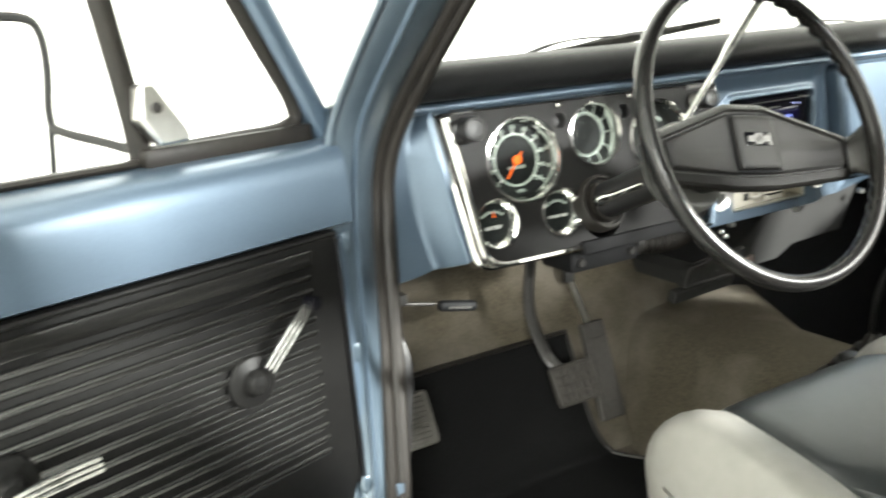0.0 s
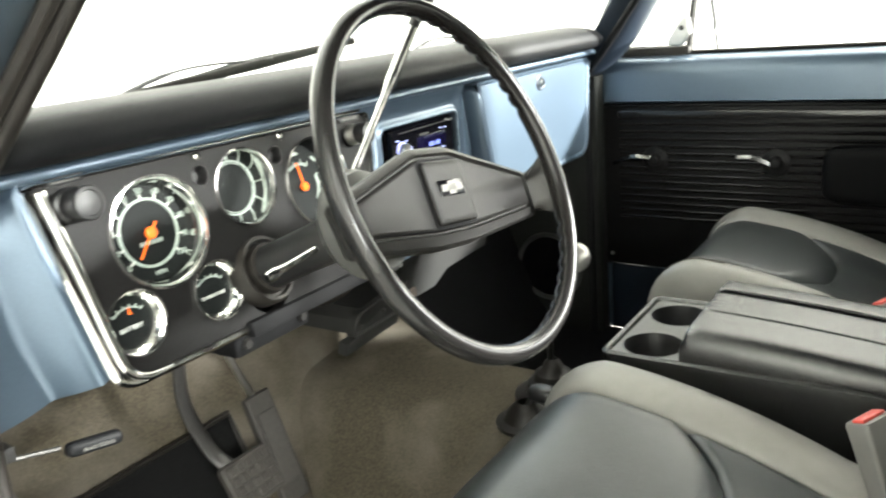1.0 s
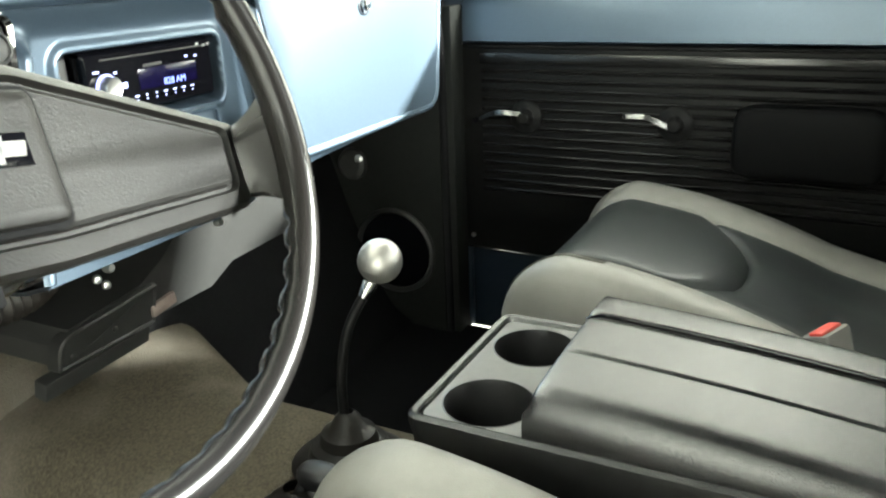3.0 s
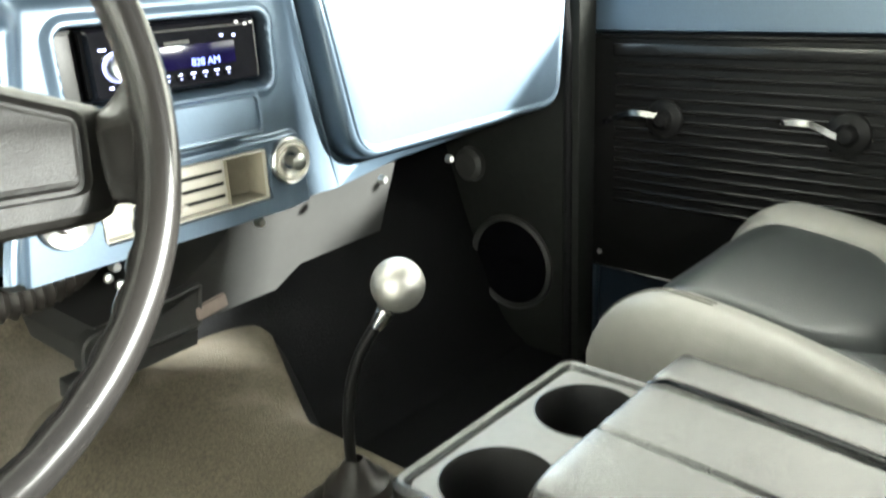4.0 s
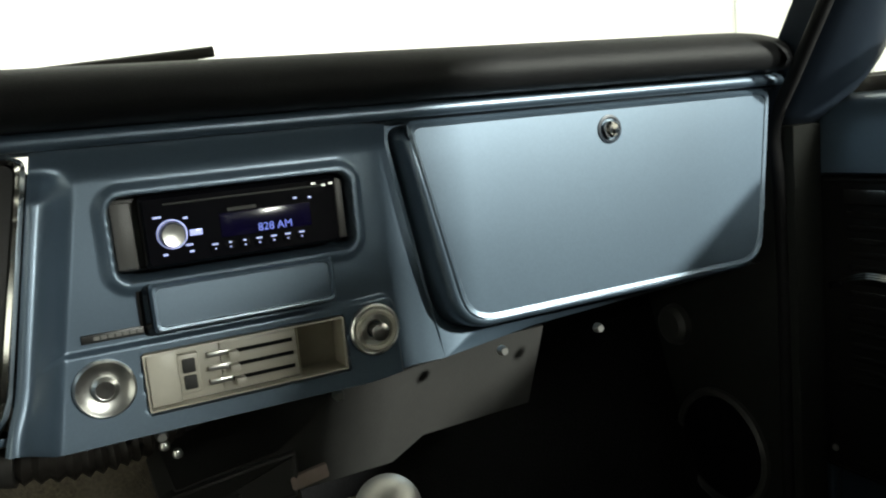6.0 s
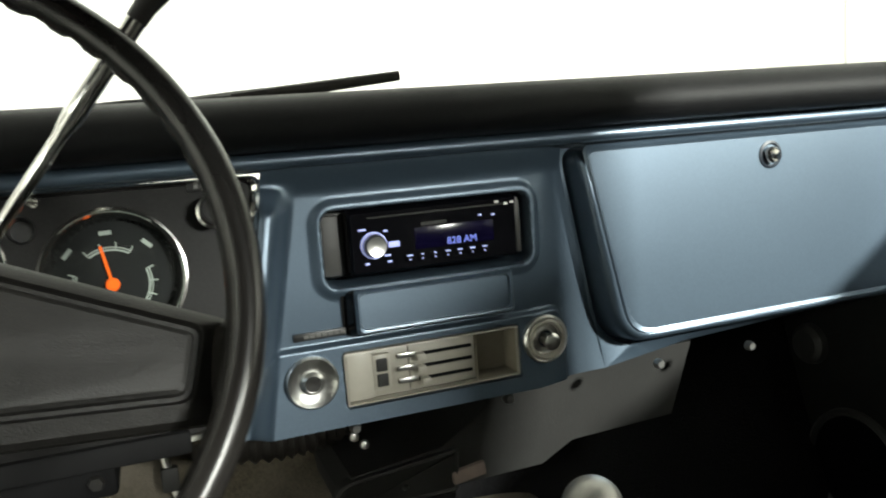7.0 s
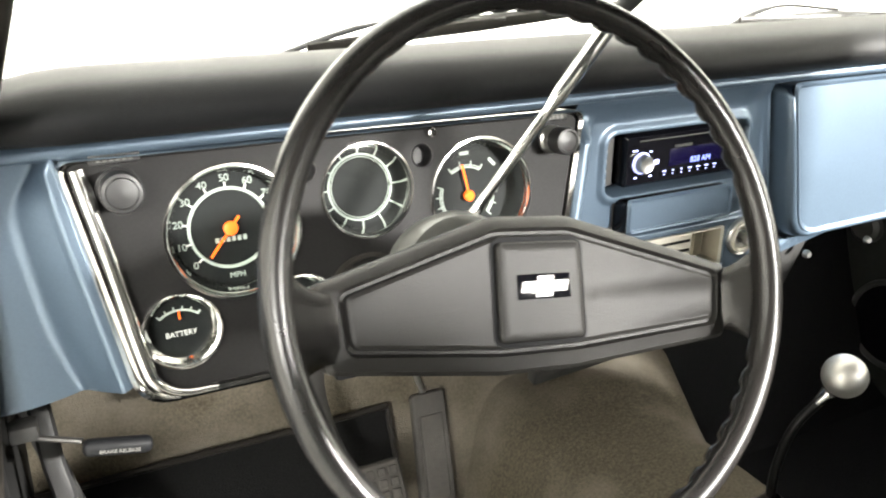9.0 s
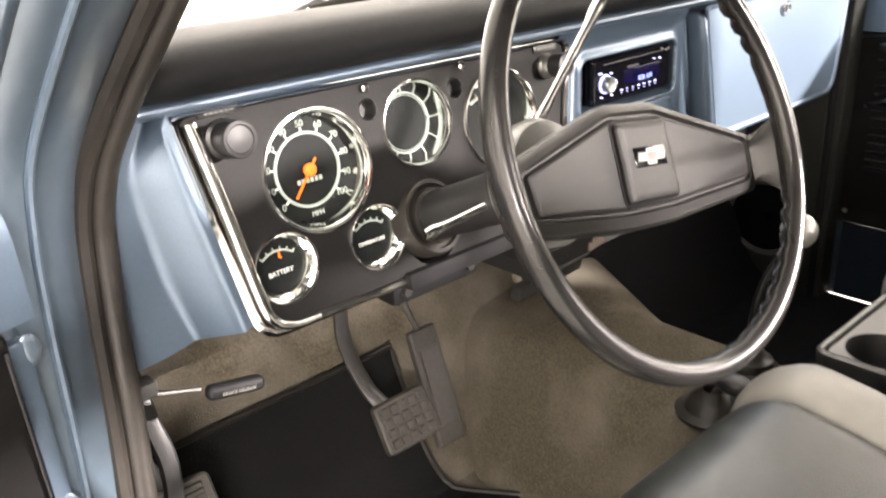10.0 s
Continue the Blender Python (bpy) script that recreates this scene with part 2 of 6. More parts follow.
def tube(bm, points, radius, n=10, closed=False, flat=1.0, up=None):
    """Sweeps a round (or flattened) section along a line; radius may be a list."""
    pts = [Vector(q) for q in points]
    count = len(pts)
    loops, side = [], None
    for i, q in enumerate(pts):
        a, b = (pts[i - 1], pts[(i + 1) % count]) if closed else (pts[max(i - 1, 0)], pts[min(i + 1, count - 1)])
        along = (b - a).normalized()
        if side is None:
            ref = Vector(up) if up else (Vector((0, 0, 1)) if abs(along.z) < 0.9 else Vector((1, 0, 0)))
            side = along.cross(ref).normalized()
        else:
            side = (side - along * side.dot(along)).normalized()
        top = side.cross(along)
        r = radius[i] if isinstance(radius, (list, tuple)) else radius
        loops.append([q + side * (r * math.cos(2 * math.pi * k / n)) + top * (r * flat * math.sin(2 * math.pi * k / n)) for k in range(n)])
    return loft(bm, loops, not closed, not closed, wrap=closed)


def rounded(corners, radii, k=6, m=3):
    """A polygon of (x, z) corners with rounded corners: k points on each corner, m on each side."""
    n, out = len(corners), []
    if not isinstance(radii, (list, tuple)):
        radii = [radii] * n
    ends = []
    for i in range(n):
        a, b, c = (Vector(corners[(i + d) % n]) for d in (-1, 0, 1))
        u, v = (a - b).normalized(), (c - b).normalized()
        half = math.acos(max(-1, min(1, u.dot(v)))) / 2
        back = min(radii[i] / math.tan(half), (a - b).length * 0.48, (c - b).length * 0.48)
        ends.append((b + u * back, b, b + v * back))
    for i in range(n):
        p, b, q = ends[i]
        for s in range(k):
            t = s / (k - 1)
            out.append((1 - t) ** 2 * p + 2 * t * (1 - t) * b + t * t * q)
        nxt = ends[(i + 1) % n][0]
        for s in range(1, m + 1):
            out.append(q.lerp(nxt, s / (m + 1)))
    return out


def rect(x0, z0, x1, z1):
    return [(x0, z0), (x1, z0), (x1, z1), (x0, z1)]


def grow(corners, d):
    cx, cz = sum(c[0] for c in corners) / len(corners), sum(c[1] for c in corners) / len(corners)
    return [(x + math.copysign(d, x - cx), z + math.copysign(d, z - cz)) for x, z in corners]


def at_y(points, y):
    """Lays (x, z) points at a depth y, or at y(x, z)."""
    return [Vector((p[0], y(p[0], p[1]) if callable(y) else y, p[1])) for p in points]


def shrink(corners, d):
    """Moves each side of a counter-clockwise or clockwise polygon inwards by d."""
    n = len(corners)
    turn = math.copysign(1, sum(corners[i][0] * corners[(i + 1) % n][1] - corners[(i + 1) % n][0] * corners[i][1] for i in range(n)))
    out = []
    for i in range(n):
        a, b, c = (Vector(corners[(i + k) % n]) for k in (-1, 0, 1))
        u, v = (b - a).normalized(), (c - b).normalized()
        nu, nv = Vector((-u.y, u.x)) * turn, Vector((-v.y, v.x)) * turn
        out.append(b + (nu + nv) * (d / (1 + nu.dot(nv))))
    return out


def plate(bm, outline, y_back, y_front, bevel=0.002):
    """A flat plate in the dash plane, its front towards the seats, with softened front edges."""
    cx, cz = sum(p[0] for p in outline) / len(outline), sum(p[1] for p in outline) / len(outline)
    size = max(max(abs(p[0] - cx), abs(p[1] - cz)) for p in outline)
    inner = [(p[0] + (cx - p[0]) / size * bevel, p[1] + (cz - p[1]) / size * bevel) for p in outline]
    return loft(bm, [at_y(outline, y_back), at_y(outline, y_front + bevel), at_y(inner, y_front)], True, True)


def pillow(bm, centre, size, e1=0.5, e2=0.5, nu=28, nv=16, m=Matrix(), bend=None):
    """A superellipsoid cushion; bend moves each local point."""
    def sp(v, e):
        return math.copysign(abs(v) ** e, v)
    loops = []
    for j in range(nv + 1):
        v = -math.pi / 2 + math.pi * j / nv
        loop = []
        for i in range(nu):
            u = 2 * math.pi * i / nu
            p = Vector((size[0] / 2 * sp(math.cos(v), e1) * sp(math.cos(u), e2), size[1] / 2 * sp(math.cos(v), e1) * sp(math.sin(u), e2), size[2] / 2 * sp(math.sin(v), e1)))
            p += Vector(centre)
            loop.append(m @ (bend(p) if bend else p))
        loops.append(loop)
    return loft(bm, loops)


def sheet(bm, f, us, vs):
    """A surface over two lists of parameters."""
    return loft(bm, [[Vector(f(u, v)) for u in us] for v in vs], closed=False)


def steps(a, b, n):
    return [a + (b - a) * i / n for i in range(n + 1)]


def slab(bm, grid_loops, depth):
    """Thickens an open surface given as rows of points by a shift vector."""
    d = Vector(depth)
    loft(bm, grid_loops, closed=False)
    loft(bm, [[p + d for p in row] for row in grid_loops], closed=False)
    rim = grid_loops[0] + [r[-1] for r in grid_loops[1:]] + grid_loops[-1][::-1][1:] + [r[0] for r in grid_loops[::-1][1:-1]]
    loft(bm, [rim, [p + d for p in rim]])
    return bm


def lettering(text, size, m, mat, parent, depth=0.0004, name="lettering"):
    """Raised lettering of the built-in font, as a mesh."""
    cu = bpy.data.curves.new("text", "FONT")
    cu.body, cu.size, cu.extrude, cu.align_x, cu.align_y = text, size, depth, "CENTER", "CENTER"
    ob = bpy.data.objects.new("text", cu)
    me = bpy.data.meshes.new_from_object(ob)
    bpy.data.objects.remove(ob)
    me.transform(m)
    me.materials.append(mat)
    made = new(name, me)
    made.parent = parent
    return made


FACING = pose(0, 0, 0, 90, 0, 0)          # turns the xy plane to the dash plane, z towards the seats


def dash_at(x, y, z):
    return Matrix.Translation((x, y, z)) @ FACING


# ---- the studio round the truck ----
GROUND, TOP = -0.78, 2.75
X0, X1, Y0, Y1 = -5.0, 4.6, -6.5, 4.6
bm = bmesh.new()
box(bm, ((X0 + X1) / 2, (Y0 + Y1) / 2, GROUND - 0.05), (X1 - X0 + 0.4, Y1 - Y0 + 0.4, 0.1))
single("floor", bm, STUDIO_FLOOR, "grey polished concrete studio floor under the truck", "floor", kind="structure")
bm = bmesh.new()
box(bm, ((X0 + X1) / 2, (Y0 + Y1) / 2, TOP + 0.05), (X1 - X0 + 0.4, Y1 - Y0 + 0.4, 0.1))
single("ceiling", bm, CEILING, "plain white painted studio ceiling", "ceiling", kind="structure")
for name, c, s in (("wall_north", ((X0 + X1) / 2, Y1 + 0.1, 1.0), (X1 - X0, 0.2, TOP - GROUND)), ("wall_south", ((X0 + X1) / 2, Y0 - 0.1, 1.0), (X1 - X0, 0.2, TOP - GROUND)),
                   ("wall_east", (X1 + 0.1, (Y0 + Y1) / 2, 1.0), (0.2, Y1 - Y0 + 0.4, TOP - GROUND)), ("wall_west", (X0 - 0.1, (Y0 + Y1) / 2, 1.0), (0.2, Y1 - Y0 + 0.4, TOP - GROUND))):
    bm = bmesh.new()
    box(bm, (c[0], c[1], (TOP + GROUND) / 2), s)
    single(name, bm, WALL_DIMMED if name == "wall_south" else WALL, "unseen rear wall greyed to stand for a dim hall" if name == "wall_south" else "white studio wall of wide painted panels", "wall", kind="structure")
bm = bmesh.new()
for y in steps(-5.0, 3.8, 8):
    box(bm, (X1 - 0.004, y, (TOP + GROUND) / 2), (0.008, 0.02, TOP - GROUND - 0.02))
single("trim", bm, material("wall_joint_grey", (0.55, 0.55, 0.53), 0.7, 0, 0.05, 20), "thin grey panel joints on the white wall", "wall trim", kind="structure")
# Unseen panels added to light the hall, more of them on the driver's side.
light = None
for x in (-3.6, -2.0, 0.0, 2.6):
    for y in (1.6, 3.6) if x > -1 else (-3.4, -1.6, 3.6):
        m = Matrix.Translation((x, y, TOP))
        if light:
            copy_thing(light, m)
            continue
        light = thing("ceiling_light", "long white glowing ceiling panel added out of view", "ceiling light", "studio ceiling lights")
        part("frame", box(bmesh.new(), (0, 0, -0.03), (1.3, 0.9, 0.058), 0.01), SILVER, light)
        part("diffuser", box(bmesh.new(), (0, 0, -0.064), (1.22, 0.82, 0.01), 0.003), LAMP, light, "glowing white diffuser")
        light.matrix_basis = m


def cut(ob, cutter_bm):
    """Cuts the cutter's volume out of a mesh object for good."""
    cutter = new("cutter", finish(cutter_bm))
    mod = ob.modifiers.new("cut", "BOOLEAN")
    mod.operation, mod.object, mod.solver = "DIFFERENCE", cutter, "EXACT"
    done = bpy.data.meshes.new_from_object(ob.evaluated_get(bpy.context.evaluated_depsgraph_get()))
    ob.modifiers.remove(mod)
    for f in done.polygons:
        f.use_smooth = True
    bm = bmesh.new()
    bm.from_mesh(done)
    for e in bm.edges:
        if len(e.link_faces) == 2:
            e.smooth = e.calc_face_angle(0) < radians(35)
    bm.to_mesh(done)
    bm.free()
    ob.data = done
    bpy.data.objects.remove(cutter)
    return ob


# ---- cab shell ----
# carpeted toe board and driver's floor
def toe_profile():
    return [(-1.05, 0.03), (-0.4, 0.03), (0.06, 0.035), (0.13, 0.05), (0.175, 0.09), (0.215, 0.18), (0.255, 0.28), (0.30, 0.42), (0.33, 0.54)]


bm = bmesh.new()
rows = [[Vector((x, y, z)) for x in steps(-0.73, 0.73, 12)] for y, z in ((p.x, p.z) for p in smooth_path([(y, 0, z) for y, z in toe_profile()], 4))]
slab(bm, rows, (0, 0.015, -0.02))
single("cab_floor", bm, CARPET, "worn tan carpet on the cab floor and toe board", "carpet floor", kind="structure")

# passenger footwell, near-black sheet over the floor
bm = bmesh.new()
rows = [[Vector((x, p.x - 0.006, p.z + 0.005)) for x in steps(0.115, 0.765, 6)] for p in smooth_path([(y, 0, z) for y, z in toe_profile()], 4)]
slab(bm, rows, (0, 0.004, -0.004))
single("footwell_lining", bm, FOOTWELL_BLACK, "near-black sheet lining the passenger footwell", "carpet", kind="structure")


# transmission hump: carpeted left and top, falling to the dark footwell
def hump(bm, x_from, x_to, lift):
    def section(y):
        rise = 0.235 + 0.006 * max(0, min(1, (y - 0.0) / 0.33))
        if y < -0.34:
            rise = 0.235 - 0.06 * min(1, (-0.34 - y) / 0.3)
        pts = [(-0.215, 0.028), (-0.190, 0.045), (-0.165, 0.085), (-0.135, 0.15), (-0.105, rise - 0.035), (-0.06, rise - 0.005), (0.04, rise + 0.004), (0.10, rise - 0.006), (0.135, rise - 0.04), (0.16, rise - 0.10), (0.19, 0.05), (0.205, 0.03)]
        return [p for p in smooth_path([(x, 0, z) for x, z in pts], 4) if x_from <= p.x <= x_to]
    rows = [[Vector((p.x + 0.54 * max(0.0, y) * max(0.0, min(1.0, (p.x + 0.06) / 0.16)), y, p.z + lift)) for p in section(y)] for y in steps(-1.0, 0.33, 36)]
    return loft(bm, rows, closed=False)


single("tunnel_carpet", hump(bmesh.new(), -0.22, 0.128, 0.004), CARPET, "tan carpet over the high transmission hump", "carpet", kind="structure")
single("tunnel", hump(bmesh.new(), -0.22, 0.21, 0.0), FOOTWELL_BLACK, "dark side of the transmission hump", "transmission hump", kind="structure")

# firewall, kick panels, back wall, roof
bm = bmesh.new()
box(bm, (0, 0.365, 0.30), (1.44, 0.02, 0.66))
single("firewall", bm, UNDER, "near-black firewall behind the dashboard", "firewall", kind="structure")
for name, sx in (("kick_panel_left", -1), ("kick_panel_right", 1)):
    bm = bmesh.new()
    box(bm, (sx * 0.7215, 0.20, 0.34), (0.010, 0.33, 0.66), 0.003)
    box(bm, (sx * 0.750, 0.16, 0.335), (0.05, 0.30, 0.65), 0.003)
    single(name, bm, material("kick_panel_" + name[-4:], (0.013, 0.0138, 0.0126) if sx > 0 else (0.006, 0.006, 0.006), 0.7, 0, 0.1, 100, 0.1, 500, spec=0.08), "dark grey plastic kick panel beside the footwell", "kick panel", kind="structure")
bm = bmesh.new()
box(bm, (0, -1.115, 0.375), (1.50, 0.03, 0.73))
box(bm, (-0.69, -1.115, 0.92), (0.12, 0.03, 0.36))
box(bm, (0.69, -1.115, 0.92), (0.12, 0.03, 0.36))
# Unseen header, hung low to keep lamp light off the wheel hub.
box(bm, (0, -1.115, 1.035), (1.26, 0.03, 0.18))
single("back_wall", bm, HEADLINER, "dark rear cab wall around the rear window", "cab wall", kind="structure")
for sx in (-1, 1):
    bm = bmesh.new()
    loft(bm, [[Vector((sx * x, y, z)) for x, y in ((0.735, -0.805 + 0.02 * (z > 1)), (0.80, -0.815), (0.805, -1.13), (0.735, -1.13))] for z in (0.02, 0.60, 1.0, 1.12)], True, True)
    single("b_pillar_" + ("left" if sx < 0 else "right"), bm, DOOR_PANEL, "black trimmed rear door pillar and cab corner", "pillar", kind="structure")
bm = bmesh.new()
sheet(bm, lambda x, y: (x, y, 1.13 - 0.06 * (x / 0.75) ** 4), steps(-0.76, 0.76, 16), steps(-1.13, -0.20, 6))
sheet(bm, lambda x, y: (x, y, 1.15 - 0.06 * (x / 0.75) ** 4), steps(-0.78, 0.78, 16), steps(-1.15, -0.20, 6))
single("roof", bm, HEADLINER, "dark headliner under the cab roof", "cab roof", kind="structure")

# A-pillars and hinge posts
SEAL = [(-0.595, -0.325, 1.08), (-0.612, -0.258, 1.0), (-0.652, -0.145, 0.86), (-0.692, -0.035, 0.73), (-0.708, 0.004, 0.66), (-0.718, 0.006, 0.58), (-0.735, -0.020, 0.44), (-0.765, -0.070, 0.27), (-0.795, -0.115, 0.12), (-0.80, -0.16, 0.06), (-0.80, -0.30, 0.03)]
EDGE = [(-0.690, -0.345, 1.08), (-0.705, -0.280, 1.0), (-0.748, -0.165, 0.86), (-0.784, -0.070, 0.73), (-0.792, -0.058, 0.66), (-0.796, -0.056, 0.58), (-0.800, -0.058, 0.44), (-0.812, -0.075, 0.27), (-0.835, -0.11, 0.12), (-0.835, -0.155, 0.06)]
POST = [(-0.725, 0.030, 0.66), (-0.735, 0.034, 0.58), (-0.738, 0.034, 0.44), (-0.738, 0.034, 0.27), (-0.738, 0.034, 0.12), (-0.738, 0.034, 0.02)]
POST_EDGE = [(-0.80, 0.020, 0.66), (-0.80, 0.020, 0.58), (-0.80, 0.020, 0.44), (-0.80, 0.020, 0.27), (-0.80, 0.020, 0.12), (-0.80, 0.020, 0.02)]
for name, sx in (("a_pillar_left", -1), ("a_pillar_right", 1)):
    bm = bmesh.new()
    inner, outer_edge = (smooth_path(SEAL[:10], 5), smooth_path(EDGE, 5)) if sx < 0 else (smooth_path(SEAL[:4] + POST[:1], 5), smooth_path(EDGE[:4] + POST_EDGE[:1], 5))
    loops = []
    for p, q in zip(inner, outer_edge):
        deep = 0.055
        mid = p.lerp(q, 0.5) + Vector((0, -0.010, 0))
        a = [p + Vector((0.0, deep, 0.0)), p + Vector((0, 0.008, 0)), p.lerp(q, 0.2) + Vector((0, -0.006, 0)), mid, p.lerp(q, 0.8) + Vector((0, -0.006, 0)), q + Vector((-0.003, 0.008, 0)), q + Vector((0.0, deep * 0.9, 0)), p.lerp(q, 0.4) + Vector((0, deep + 0.012, 0))]
        loops.append([Vector((-sx * v.x, v.y, v.z)) for v in a])
    loft(bm, loops, True, True)
    # Driver's pillar gets the paler paint, the passenger's the copy darkened for shade.
    pillar = single(name, bm, JAMB_PAINT if sx < 0 else PAINT_SHADED, "satin blue painted windshield pillar and hinge post", "pillar", kind="structure", angle=50)
    if sx < 0:
        for z, y, h in ((0.235, -0.084, 0.055),):
            t = Matrix.Translation((-0.768 - 0.03 * (0.5 - z), y, z)) @ Matrix.Rotation(radians(-28), 4, "Z")
            bm = bmesh.new()
            box(bm, (0, 0, 0), (0.034, 0.004, h), 0.0015, t)
            hinge = part("hinge_plate", bm, PAINT, pillar)
            if h > 0.05:
                part("bolt", lathe(bmesh.new(), [(0, 0.006), (0.005, 0.006), (0.006, 0.002), (0.009, 0.001), (0.009, 0.0)], t @ FACING, 12), SILVER, hinge)
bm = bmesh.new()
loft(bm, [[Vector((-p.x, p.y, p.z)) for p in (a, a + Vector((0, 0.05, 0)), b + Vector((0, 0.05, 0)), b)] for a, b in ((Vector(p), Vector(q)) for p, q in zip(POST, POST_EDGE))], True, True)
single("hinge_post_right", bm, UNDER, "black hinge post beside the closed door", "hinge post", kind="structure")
# pinch-weld flange with weld dimples along the driver's side
flange_line = smooth_path([Vector(q) + Vector((-0.004, 0.004, 0)) for q in EDGE], 6)
bm = bmesh.new()
tube(bm, flange_line, 0.0065, 10, flat=0.55)
flange = single("door_jamb_flange", bm, JAMB_PAINT, "bright blue painted jamb flange with weld dimples", "door jamb", kind="structure")
for i in range(30, len(flange_line) - 2, 6):
    q = flange_line[i]
    part("weld_dimple", pillow(bmesh.new(), q + Vector((0.010, -0.0085, 0)), (0.016, 0.005, 0.026), 1.0, 0.9, 14, 10), JAMB_PAINT, flange)
for f in (0.66,):
    line = [p.lerp(q, f) + Vector((0, -0.0105, 0)) for p, q in zip(smooth_path(SEAL[:10], 5), smooth_path(EDGE, 5))]
    part("pressed_bead", tube(bmesh.new(), line, 0.0035, 8), PAINT, flange)
# rubber seal round the front of the driver's door opening
seal = smooth_path(SEAL, 6)
bm = bmesh.new()
tube(bm, [p + Vector((0.010, -0.006, 0)) for p in seal], 0.0115, 10)
tube(bm, [p + Vector((-0.008, -0.010, 0)) for p in seal], 0.0085, 8)
single("door_seal", bm, RUBBER, "black rubber weatherstrip round the door opening", "weatherstrip", kind="structure")
bm = bmesh.new()
tube(bm, [Vector((-p.x - 0.014, p.y - 0.004, p.z)) for p in smooth_path(SEAL[:4] + POST, 6)], 0.008, 10)
# Same rubber as the driver's seal, its colour darkened for shade.
single("door_seal", bm, UNDER, "black rubber weatherstrip inside the closed door", "weatherstrip", kind="structure")
for sx in (-1, 1):
    bm = bmesh.new()
    box(bm, (sx * 0.775, -0.5, 0.0), (0.07, 1.2, 0.04), 0.012)
    sill = single("door_sill", bm, PAINT_SHADED, "blue painted door sill with shade in its colour", "door sill", kind="structure")
    part("scuff_strip", box(bmesh.new(), (sx * 0.762, -0.45, 0.023), (0.03, 0.9, 0.006), 0.002), STEEL, sill, "thin dull metal scuff strip")

# windshield, cowl and wipers
def shield(u, v):
    low = Vector((0.695 * u, 0.175 - 0.165 * abs(u) ** 2.6, 0.752 - 0.015 * u * u))
    high = Vector((0.590 * u, -0.19 - 0.13 * abs(u) ** 2.6, 1.11 - 0.03 * u * u))
    return low.lerp(high, v)


bm = bmesh.new()
sheet(bm, shield, steps(-1, 1, 28), steps(0, 1, 8))
glass = single("windshield", bm, GLASS, "clear curved windshield glass", "windshield", kind="structure")
glass.visible_shadow = False
bm = bmesh.new()
sheet(bm, lambda u, v: shield(u, 0) + Vector((0, 0.004 + 0.22 * v, -0.012 - 0.03 * v)), steps(-1, 1, 20), steps(0, 1, 3))
single("cowl", bm, PAINT, "blue painted cowl in front of the windshield", "cowl", kind="structure")


def wiper(pivot, elbow, tip, start):
    w = thing("wiper", "black windshield wiper resting on the glass", "wiper", "windshield wipers")
    part("arm", tube(bmesh.new(), smooth_path([pivot, Vector(pivot).lerp(Vector(elbow), 0.5) + Vector((0, 0.01, 0.020)), elbow], 6), [0.006] * 6 + [0.0035] * 7, 8, flat=0.6), BLACK, w)
    d = Vector(tip) - Vector(start)
    mid = Vector(start) + d * 0.5 + Vector((0, 0.012, 0.006))
    part("blade", tube(bmesh.new(), [start, Vector(start) + d * 0.5, tip], [0.0035, 0.005, 0.0035], 8, flat=1.6), RUBBER, w)
    part("bridge", tube(bmesh.new(), smooth_path([Vector(start) + d * 0.12, mid, Vector(start) + d * 0.88], 6), 0.0035, 8), BLACK, w)
    part("pivot", lathe(bmesh.new(), [(0.013, -0.02), (0.013, 0.006), (0.008, 0.012), (0, 0.013)], Matrix.Translation(pivot), 16), BLACK, w)


wiper((-0.42, 0.215, 0.742), (-0.12, 0.165, 0.785), (0.063, 0.155, 0.797), (-0.36, 0.185, 0.762))
wiper((0.27, 0.22, 0.742), (0.45, 0.16, 0.774), (0.60, 0.125, 0.762), (0.27, 0.175, 0.765))

# ---- dashboard ----
dashboard = thing("dashboard", "satin blue painted metal dashboard with black padded top", "dashboard")
FACE = 0.02
PANEL_Y, PANEL_TOP, LEAN = -0.003, 0.705, 0.14


def panel_plane(z):
    """The depth of the instrument panel, which leans towards the seats at its foot."""
    return PANEL_Y - LEAN * (PANEL_TOP - z)


def bowed(x, z):
    return FACE - 0.006 * max(0.0, (0.56 - z) / 0.1) ** 2


def ease(a, b, v):
    t = max(0.0, min(1.0, (v - a) / (b - a)))
    return t * t * (3 - 2 * t)


def dipped(x, z):
    return bowed(x, z) + 0.016 * ease(0.135, 0.205, x)


def outside(x, z, x0, z0, x1, z1, r):
    """The distance of a point outside (or, below zero, inside) a rectangle with rounded corners."""
    qx, qz = abs(x - (x0 + x1) / 2) - (x1 - x0) / 2 + r, abs(z - (z0 + z1) / 2) - (z1 - z0) / 2 + r
    return math.hypot(max(qx, 0), max(qz, 0)) + min(max(qx, qz), 0) - r


